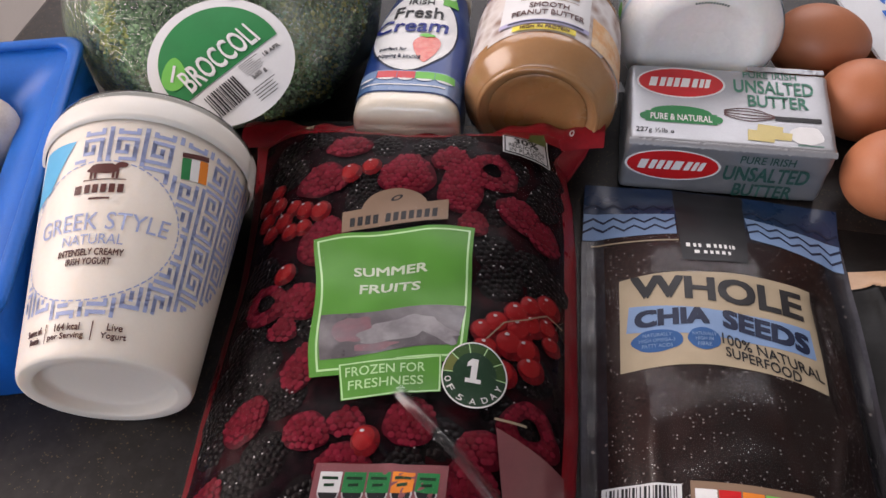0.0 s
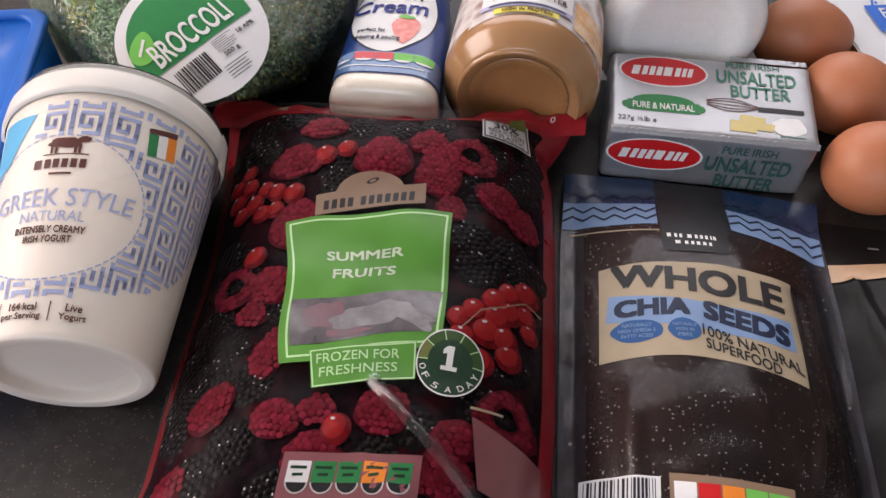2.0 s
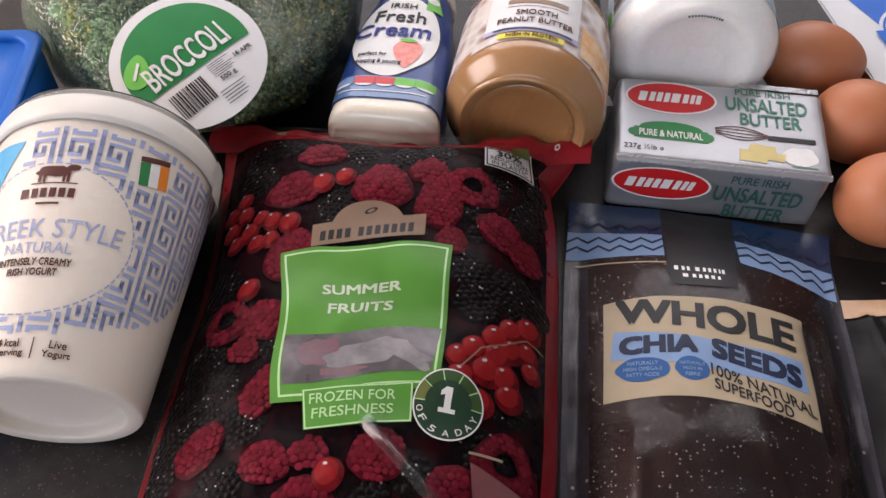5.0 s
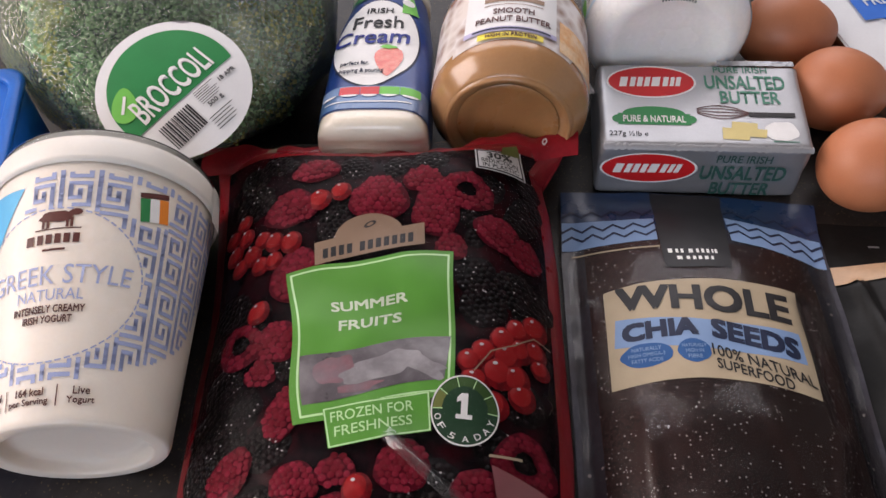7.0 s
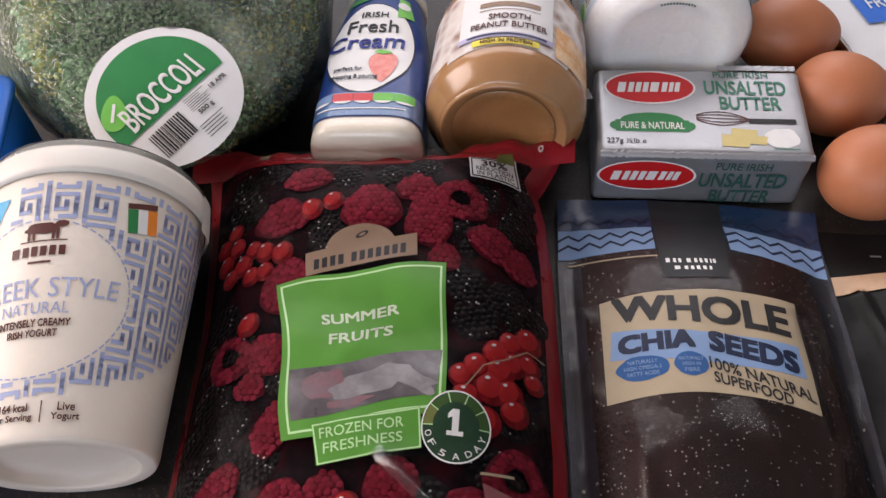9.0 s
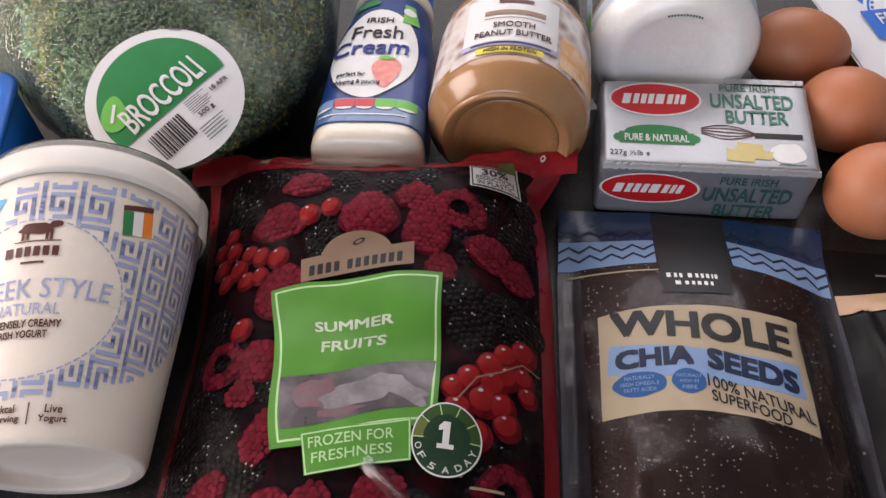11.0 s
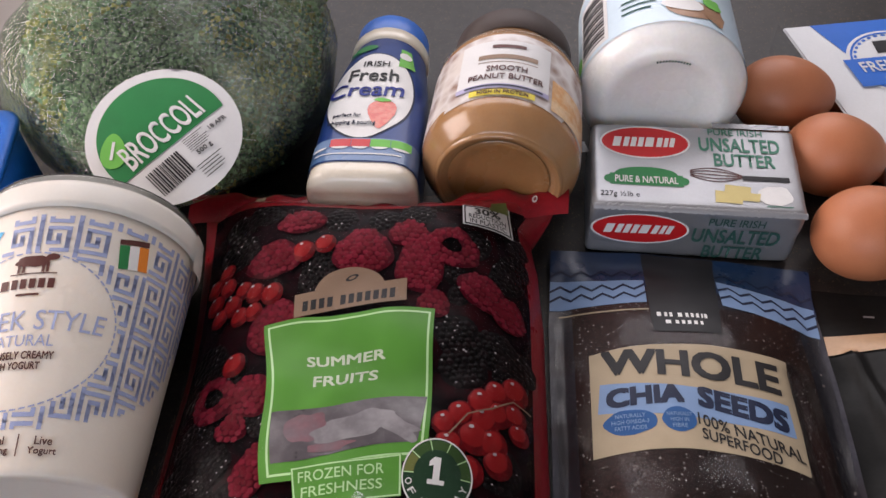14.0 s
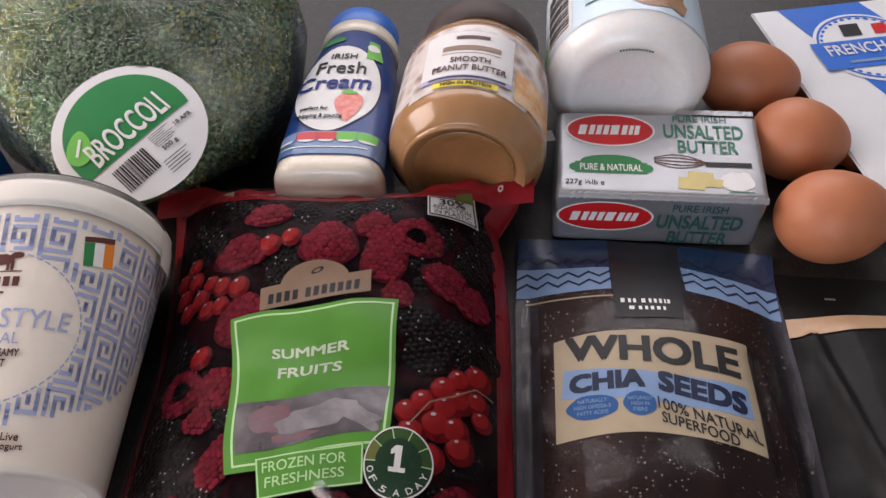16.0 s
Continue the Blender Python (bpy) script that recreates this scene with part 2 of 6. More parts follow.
DRUPELET = many("raspberry_drupelet_print", (0.115, 0.006, 0.013), (0.185, 0.011, 0.026), 0.42, 0.05)
CURRANT = material("redcurrant_print", (0.17, 0.005, 0.008), 0.35, 0.25, 250.0, 900.0, spec=0.06, other=(0.09, 0.003, 0.005))
CURRANT_LIGHT = many("redcurrant_light_print", (0.19, 0.007, 0.009), (0.29, 0.014, 0.015), 0.35, 0.06)
BLACKBERRY = material("blackberry_print", (0.005, 0.003, 0.004), 0.35, 0.3, 200.0, 700.0, spec=0.04, other=(0.003, 0.002, 0.002))
BLACK_DRUPELET = many("blackberry_drupelet_print", (0.003, 0.002, 0.002), (0.010, 0.005, 0.006), 0.30, 0.06)
WINDOW_GREY = material("frosted_bag_window", (0.075, 0.065, 0.075), 0.3, 0.3, 70.0, 300.0, 0.2, 90.0, 0.3, other=(0.17, 0.155, 0.17), patch=0.56)
FROST = material("frosted_fruit", (0.27, 0.26, 0.275), 0.4, 0.2, 120.0, 500.0, 0.1, 90.0, other=(0.18, 0.165, 0.18))
FROST_PINK = material("frosted_pink_fruit", (0.20, 0.085, 0.105), 0.4, 0.2, 120.0, 500.0, 0.1, 90.0, other=(0.15, 0.10, 0.12))
PATCH_PINK = material("milky_pink_panel", (0.24, 0.075, 0.085), 0.3, 0.1, 60.0, 500.0, coat=0.3)
CHIA = beaded("chia_seeds", (0.020, 0.011, 0.010), (0.062, 0.031, 0.028), 820.0, 0.34, 0.10, 0.0, 0.15, (0.034, 0.012, 0.010), 35.0, 0.12)
POUCH_CLEAR = beaded("clear_pouch_margin", (0.050, 0.050, 0.062), (0.068, 0.066, 0.078), 420.0, 0.24, 0.05, 0.0, 0.035, (0.040, 0.034, 0.038), 45.0, 0.3)
POUCH_BLUE = material("deep_blue_pouch_print", (0.008, 0.028, 0.080), 0.28, 0.15, 60.0, 600.0, 0.1, 100.0, 0.0)
BLACK_POUCH = material("black_pouch_film", (0.010, 0.010, 0.010), 0.32, 0.3, 30.0, 500.0, 0.25, 60.0, 0.0, spec=0.13)
STRIP_TAN = material("tan_tear_strip", (0.50, 0.32, 0.19), 0.4, 0.1, 60.0, 600.0, coat=0.2)
GLASS_PB = material("jar_of_peanut_butter", (0.38, 0.20, 0.085), 0.22, 0.08, 45.0, 700.0, 0.02, 200.0, 0.5, sub=0.3)
PB_BASE = material("peanut_butter_base", (0.36, 0.175, 0.065), 0.28, 0.12, 60.0, 700.0, 0.04, 200.0, 0.3, sub=0.3)
PB_LID = material("dark_brown_lid", (0.042, 0.026, 0.022), 0.60, 0.15, 60.0, 600.0, 0.03, 300.0)
PB_ART = beaded("nut_print", (0.66, 0.63, 0.62), (0.20, 0.085, 0.040), 135.0, 0.4, 0.0, 0.1, 0.0, (0.62, 0.56, 0.52), 60.0)
ORANGE_ART = material("orange_spread_print", (0.62, 0.28, 0.06), 0.4, 0.2, 160.0, 700.0, other=(0.72, 0.50, 0.28), coat=0.3)
COCO = material("coconut_oil_white", (0.86, 0.86, 0.84), 0.26, 0.06, 35.0, 500.0, 0.05, 60.0, 0.3, sub=0.7)
COCO_LABEL = material("pale_blue_label", (0.56, 0.70, 0.80), 0.4, 0.05, 35.0, 700.0, coat=0.3)
COCO_LID = material("white_jar_lid", (0.60, 0.62, 0.58), 0.4, 0.06, 40.0, 700.0)
COCO_ART = material("coconut_print", (0.36, 0.20, 0.11), 0.4, 0.15, 200.0, 900.0)
CREAM_BASE = material("cream_in_bottle", (0.72, 0.66, 0.55), 0.30, 0.05, 40.0, 600.0, 0.03, 150.0, 0.4, sub=0.2)
CREAM_SLEEVE = material("blue_sleeve", (0.012, 0.048, 0.21), 0.30, 0.15, 30.0, 600.0, 0.05, 120.0, 0.1, spec=0.3, other=(0.010, 0.036, 0.17))
CREAM_PALE = material("pale_blue_sleeve_panel", (0.075, 0.16, 0.33), 0.3, 0.1, 40.0, 600.0, coat=0.4)
CAP_BLUE = material("bright_blue_cap", (0.025, 0.15, 0.58), 0.35, 0.08, 50.0, 700.0, 0.03, 300.0)
STRAW = material("strawberry_print", (0.62, 0.09, 0.06), 0.35, 0.2, 260.0, 900.0, other=(0.70, 0.22, 0.16), coat=0.3)
EGG = material("brown_eggshell", (0.47, 0.175, 0.080), 0.48, 0.08, 45.0, 1800.0, 0.06, 1400.0, other=(0.43, 0.150, 0.066), sub=0.1)
TRAY_BLUE = material("blue_punnet_plastic", (0.007, 0.125, 0.52), 0.40, 0.12, 25.0, 600.0, 0.06, 90.0, 0.0, spec=0.25)
MUSHROOM = material("white_mushroom_skin", (0.60, 0.52, 0.45), 0.6, 0.12, 90.0, 900.0, 0.25, 260.0, other=(0.48, 0.38, 0.30), patch=0.6)
# the dark colour paints shade into the gaps between florets
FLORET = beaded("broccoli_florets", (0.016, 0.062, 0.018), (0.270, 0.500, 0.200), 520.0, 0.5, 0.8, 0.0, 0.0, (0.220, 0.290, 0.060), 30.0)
BEAD = many("broccoli_buds", (0.050, 0.150, 0.050), (0.420, 0.720, 0.330), 0.26, 0.5)
BEAD_OLIVE = many("yellowing_broccoli_buds", (0.110, 0.150, 0.025), (0.640, 0.680, 0.190), 0.26, 0.5)
BRIE_WHITE = material("white_carton", (0.70, 0.72, 0.74), 0.4, 0.04, 30.0, 700.0, coat=0.3)


# ---- building helpers ----
ORIGIN = {}


def thing(name, x, y, z, label, category, group="", kind=""):
    ob = new(name)
    ob.location = (x, y, z)
    ORIGIN[ob.name] = Vector((x, y, z))
    return tagged(ob, label, category, group, kind)


def part(name, bm, mat, parent, label="", smooth=True, kind=""):
    """One mesh, built in world metres, under a thing or a part."""
    o = ORIGIN[parent.name]
    for v in bm.verts:
        v.co -= o
    data = bpy.data.meshes.new(name)
    bm.to_mesh(data)
    bm.free()
    if smooth:
        for p in data.polygons:
            p.use_smooth = True
    data.materials.append(mat)
    ob = new(name, data)
    ob.parent = parent
    ORIGIN[ob.name] = o
    return tagged(ob, label, kind=kind)


def whole(name, bm, mat, x, y, z, label, category, group="", kind="", smooth=True):
    """A thing of one mesh."""
    for v in bm.verts:
        v.co -= Vector((x, y, z))
    data = bpy.data.meshes.new(name)
    bm.to_mesh(data)
    bm.free()
    if smooth:
        for p in data.polygons:
            p.use_smooth = True
    data.materials.append(mat)
    ob = new(name, data)
    ob.location = (x, y, z)
    ORIGIN[ob.name] = Vector((x, y, z))
    return tagged(ob, label, category, group, kind)


def box(x0, y0, z0, x1, y1, z1, bevel=0.0, segs=2):
    bm = bmesh.new()
    bmesh.ops.create_cube(bm, size=1.0)
    for v in bm.verts:
        v.co = Vector(((x0 + x1) / 2 + v.co.x * (x1 - x0), (y0 + y1) / 2 + v.co.y * (y1 - y0), (z0 + z1) / 2 + v.co.z * (z1 - z0)))
    if bevel:
        bmesh.ops.bevel(bm, geom=list(bm.edges), offset=bevel, segments=segs, profile=0.5, affect="EDGES")
    return bm


def sheet(f, us, vs, closed_u=False, bm=None):
    """A grid of quads through f(u, v)."""
    bm = bm or bmesh.new()
    rows = [[bm.verts.new(f(u, v)) for u in us] for v in vs]
    n = len(us)
    for a, b in zip(rows, rows[1:]):
        for i in range(n if closed_u else n - 1):
            j = (i + 1) % n
            bm.faces.new((a[i], a[j], b[j], b[i]))
    return bm


def span(a, b, n):
    return [a + (b - a) * i / n for i in range(n + 1)]


def quad(f, c, off, nu=10, nv=10, bm=None):
    """A four-cornered patch (corners anticlockwise from lower left) laid on the surface f(u, v, off)."""
    (ax, ay), (bx, by), (cx, cy), (dx, dy) = c

    def g(s, t):
        return f((1 - t) * ((1 - s) * ax + s * bx) + t * ((1 - s) * dx + s * cx), (1 - t) * ((1 - s) * ay + s * by) + t * ((1 - s) * dy + s * cy), off)

    return sheet(g, span(0, 1, nu), span(0, 1, nv), bm=bm)


def rect(f, u0, v0, u1, v1, off, nu=10, nv=10, bm=None):
    return quad(f, ((u0, v0), (u1, v0), (u1, v1), (u0, v1)), off, nu, nv, bm)


def blob(f, u, v, ru, rv, off, ang=0.0, wobble=0.0, seed=0.0, taper=0.0, rings=3, n=22, hole=0.0, start=0.0, end=360.0, bm=None, dome=0.0):
    """An ellipse, uneven if wobble is given, laid on the surface."""
    bm = bm or bmesh.new()
    ca, sa = math.cos(radians(ang)), math.sin(radians(ang))
    full = end - start >= 360
    angles = [radians(start + (end - start) * i / n) for i in range(n if full else n + 1)]
    rows = []
    for k in range(rings + 1):
        r = hole + (1 - hole) * k / rings
        if r == 0:
            rows.append([bm.verts.new(f(u, v, off + dome))] * len(angles))
            continue
        row = []
        for a in angles:
            w = 1 + wobble * noise.noise((math.cos(a) * 1.7 + seed, math.sin(a) * 1.7, seed * 3.1))
            x, y = ru * r * w * math.cos(a) * (1 - taper * math.sin(a)), rv * r * w * math.sin(a)
            row.append(bm.verts.new(f(u + x * ca - y * sa, v + x * sa + y * ca, off + dome * (1 - r * r))))
        rows.append(row)
    m = len(angles)
    for a, b in zip(rows, rows[1:]):
        for i in range(m if full else m - 1):
            j = (i + 1) % m
            if a[i] is a[j]:
                bm.faces.new((a[i], b[i], b[j]))
            else:
                bm.faces.new((a[i], b[i], b[j], a[j]))
    return bm


def stroke(f, pts, width, off, step=0.003, bm=None, ku=1.0):
    """A line of even width along points; ku: units of u in a metre."""
    bm = bm or bmesh.new()
    for (a, b), (c, d) in zip(pts, pts[1:]):
        x, y = (c - a) / ku, d - b
        length = math.hypot(x, y)
        if length == 0:
            continue
        px, py = -y / length * width / 2 * ku, x / length * width / 2
        ex, ey = x / length * width / 2 * ku, y / length * width / 2
        n = max(1, int(length / step))
        quad(f, ((a - ex - px, b - ey - py), (c + ex - px, d + ey - py), (c + ex + px, d + ey + py), (a - ex + px, b - ey + py)), off, n, 1, bm)
    return bm


def ribbon(f, pts, height, off, n=6):
    """One joined band of even height along points."""
    def g(s, t):
        k = min(int(s), len(pts) - 2)
        q = s - k
        return f(pts[k][0] + (pts[k + 1][0] - pts[k][0]) * q, pts[k][1] + (pts[k + 1][1] - pts[k][1]) * q + (t - 0.5) * height, off)

    return sheet(g, [i / n for i in range(n * (len(pts) - 1) + 1)], (0.0, 1.0))


def lettering(body, bold=0.0):
    """The flat mesh of a word in Blender's own font, as vertices in the unit square and faces."""
    data = bpy.data.curves.new("lettering", "FONT")
    data.body, data.resolution_u, data.offset = body, 3, bold
    ob = bpy.data.objects.new("lettering", data)
    me = bpy.data.meshes.new_from_object(ob)
    co = np.empty(len(me.vertices) * 3)
    me.vertices.foreach_get("co", co)
    co = co.reshape(-1, 3)[:, :2]
    lo, hi = co.min(0), co.max(0)
    co = (co - lo) / np.maximum(hi - lo, 1e-6)
    faces = [tuple(p.vertices) for p in me.polygons]
    bpy.data.objects.remove(ob)
    bpy.data.meshes.remove(me)
    return co, faces


METRIC = set()


def word(f, body, corners, off, bold=0.012, cut=0, bm=None, arch=0.0):
    """A word laid on the surface, filling the four-cornered place (anticlockwise from lower left); bold: letters laid a little apart."""
    co, faces = lettering(body)
    flat = bmesh.new()
    grow = bold * 0.9
    moves = ((0, 0),) if bold < 0.009 else ((-1, -1), (1, -1), (1, 1), (-1, 1), (0, 0))
    for layer, (a, b) in enumerate(moves):
        du, dv = a * grow * 1.2 / max(1, len(body) - 0.5), b * grow
        vs = [flat.verts.new((x * (1 - 2 * abs(du)) + abs(du) + du, y * (1 - 2 * abs(dv)) + abs(dv) + dv, layer)) for x, y in co]
        for p in faces:
            try:
                flat.faces.new([vs[i] for i in p])
            except ValueError:
                pass
    (ax, ay), (bx, by), (cx, cy), (dx, dy) = corners
    cuts = [cut, 1]
    if f in METRIC:
        cuts = [int(math.hypot(bx - ax, by - ay) / 0.0018) + 1, int(math.hypot(dx - ax, dy - ay) / 0.0018) + 1]
    for axis in (0, 1):
        for k in range(1, cuts[axis]):
            where = (k / cuts[axis], 0, 0) if axis == 0 else (0, k / cuts[axis], 0)
            bmesh.ops.bisect_plane(flat, geom=flat.verts[:] + flat.edges[:] + flat.faces[:], dist=1e-6, plane_co=where, plane_no=(1 - axis, axis, 0))
    for v in flat.verts:
        s, t = v.co.x, v.co.y
        u = (1 - t) * ((1 - s) * ax + s * bx) + t * ((1 - s) * dx + s * cx)
        w = (1 - t) * ((1 - s) * ay + s * by) + t * ((1 - s) * dy + s * cy) + arch * 4 * s * (1 - s)
        v.co = f(u, w, off + v.co.z * 0.00008)
    if bm is None:
        return flat
    tmp = bpy.data.meshes.new("tmp")
    flat.to_mesh(tmp)
    bm.from_mesh(tmp)
    flat.free()
    bpy.data.meshes.remove(tmp)
    return bm


def wrect(u0, v0, u1, v1):
    return ((u0, v0), (u1, v0), (u1, v1), (u0, v1))


def revolve_map(base, axis):
    """Surface of a round thing that lies on its side: f(degrees round from the top to its right, metres from its base, radius)."""
    d = Vector(axis).normalized()
    s = d.cross(Vector((0, 0, 1))).normalized()
    u = s.cross(d)
    b = Vector(base)

    def f(deg, v, r):
        a = radians(deg)
        return b + d * v + (s * math.sin(a) + u * math.cos(a)) * r

    return f


def revolve(f, profile, n=72):
    """profile: (radius, metres from base) from the base to the top; closed at a radius of 0."""
    bm = sheet(lambda a, k: f(a, profile[k][1], profile[k][0]), [i * 360 / n for i in range(n)], range(len(profile)), True)
    bmesh.ops.remove_doubles(bm, verts=bm.verts, dist=1e-6)
    bmesh.ops.recalc_face_normals(bm, faces=bm.faces)
    return bm


def profile_radius(profile, v):
    for (r0, v0), (r1, v1) in zip(profile, profile[1:]):
        if v0 <= v <= v1 and v1 > v0:
            return r0 + (r1 - r0) * (v - v0) / (v1 - v0)
    return profile[-1][0]


def marks(f, corners, widths, off, mat, parent, gap=0.3, name="brand_mark"):
    """A brand name as a row of plain blocks; widths: one number a block, negative for a space."""
    (ax, ay), (bx, by), (cx, cy), (dx, dy) = corners
    total, at = sum(abs(w) for w in widths), 0.0
    for w in widths:
        s0, s1 = at / total, (at + abs(w) * (1 - gap)) / total
        at += abs(w)
        if w > 0:
            low = [(ax + (bx - ax) * s, ay + (by - ay) * s) for s in (s0, s1)]
            high = [(dx + (cx - dx) * s, dy + (cy - dy) * s) for s in (s0, s1)]
            part(name, quad(f, (low[0], low[1], high[1], high[0]), off, 2, 2), mat, parent)


def interp(x, xs, ys):
    return float(np.interp(x, xs, ys))


# ---- room ----
def room():
    x0, x1, z0, z1 = -0.90, 0.50, 0.30, 1.15
    wall = bmesh.new()
    for b in ((-2.0, -0.9, x0, 1.5), (x1, -0.9, 2.0, 1.5), (x0, -0.9, x1, z0), (x0, z1, x1, 1.5)):
        one = box(b[0], 0.84, b[1], b[2], 0.99, b[3])
        me = bpy.data.meshes.new("tmp")
        one.to_mesh(me)
        wall.from_mesh(me)
        one.free()
        bpy.data.meshes.remove(me)
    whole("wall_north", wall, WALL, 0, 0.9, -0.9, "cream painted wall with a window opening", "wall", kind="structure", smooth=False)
    # the south opening is added for the fill lamp, out of view
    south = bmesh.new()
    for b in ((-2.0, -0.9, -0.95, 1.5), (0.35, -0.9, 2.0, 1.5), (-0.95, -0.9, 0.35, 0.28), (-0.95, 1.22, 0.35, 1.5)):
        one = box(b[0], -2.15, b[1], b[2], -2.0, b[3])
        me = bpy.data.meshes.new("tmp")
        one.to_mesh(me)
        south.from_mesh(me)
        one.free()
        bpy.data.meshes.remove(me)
    whole("wall_south", south, WALL_BOUNCE, 0, -2.1, -0.9, "unseen pale wall for bounce light, with an added window opening", "wall", kind="structure", smooth=False)
    whole("wall_east", box(2.0, -2.15, -0.9, 2.15, 0.99, 1.5), WALL_BOUNCE, 2.1, 0, -0.9, "unseen plain pale wall for bounce light", "wall", kind="structure", smooth=False)
    west = bmesh.new()
    for b in ((-2.15, -0.77, -0.9, 1.5), (0.50, 0.84, -0.9, 1.5), (-0.77, 0.50, 1.45, 1.5), (-0.77, 0.50, -0.9, 0.35)):
        one = box(-2.0, b[0], b[2], -1.85, b[1], b[3])
        me = bpy.data.meshes.new("tmp")
        one.to_mesh(me)
        west.from_mesh(me)
        one.free()
        bpy.data.meshes.remove(me)
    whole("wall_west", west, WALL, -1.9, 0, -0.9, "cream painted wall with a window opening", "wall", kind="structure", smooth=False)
    whole("ceiling", box(-2.15, -2.15, 1.5, 2.15, 0.99, 1.6), CEILING, 0, 0, 1.5, "plain white painted ceiling", "ceiling", kind="structure", smooth=False)
    whole("floor", box(-2.15, -2.15, -1.0, 2.15, 0.99, -0.9), FLOOR, 0, 0, -1.0, "pale grey floor beyond the worktop", "floor", kind="structure", smooth=False)
    win = thing("window_1", -0.20, 0.9, 0.30, "white framed window above the worktop", "window", kind="structure")
    for a in ((x0, z0, x0 + 0.05, z1), (x1 - 0.05, z0, x1, z1), (x0 + 0.05, z0, x1 - 0.05, z0 + 0.05), (x0 + 0.05, z1 - 0.05, x1 - 0.05, z1), (-0.225, z0 + 0.05, -0.175, z1 - 0.05)):
        part("window_frame", box(a[0], 0.89, a[1], a[2], 0.95, a[3], 0.004), FRAME_WHITE, win, smooth=False)
    win = thing("window_2", -1.9, -0.14, 0.35, "white framed side window", "window", kind="structure")
    for a in ((-0.77, 0.35, -0.72, 1.45), (0.45, 0.35, 0.50, 1.45), (-0.72, 0.35, 0.45, 0.40), (-0.72, 1.40, 0.45, 1.45)):
        part("window_frame", box(-1.96, a[0], a[1], -1.90, a[2], a[3], 0.004), FRAME_WHITE, win, smooth=False)
    # unseen frame that goes with the added fill lamp
    win = thing("window_3", -0.30, -2.08, 0.28, "white framed window added out of view for fill light", "window", kind="structure")
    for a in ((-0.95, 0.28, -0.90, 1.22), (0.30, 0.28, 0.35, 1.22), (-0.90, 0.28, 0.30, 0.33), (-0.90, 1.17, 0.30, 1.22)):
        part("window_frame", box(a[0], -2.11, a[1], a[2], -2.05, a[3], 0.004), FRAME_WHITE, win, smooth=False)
    whole("worktop", box(-0.40, -0.45, -0.04, 1.30, 0.838, 0.0, 0.004), WORKTOP, 0.4, 0.2, -0.04, "dark grey speckled kitchen worktop", "worktop", kind="structure", smooth=False)
    whole("base_cabinet", box(-0.36, -0.40, -0.9, 1.28, 0.836, -0.042, 0.003), FRAME_WHITE, 0.4, 0.2, -0.9, "white cabinet carrying the dark worktop", "cabinet", smooth=False)


room()


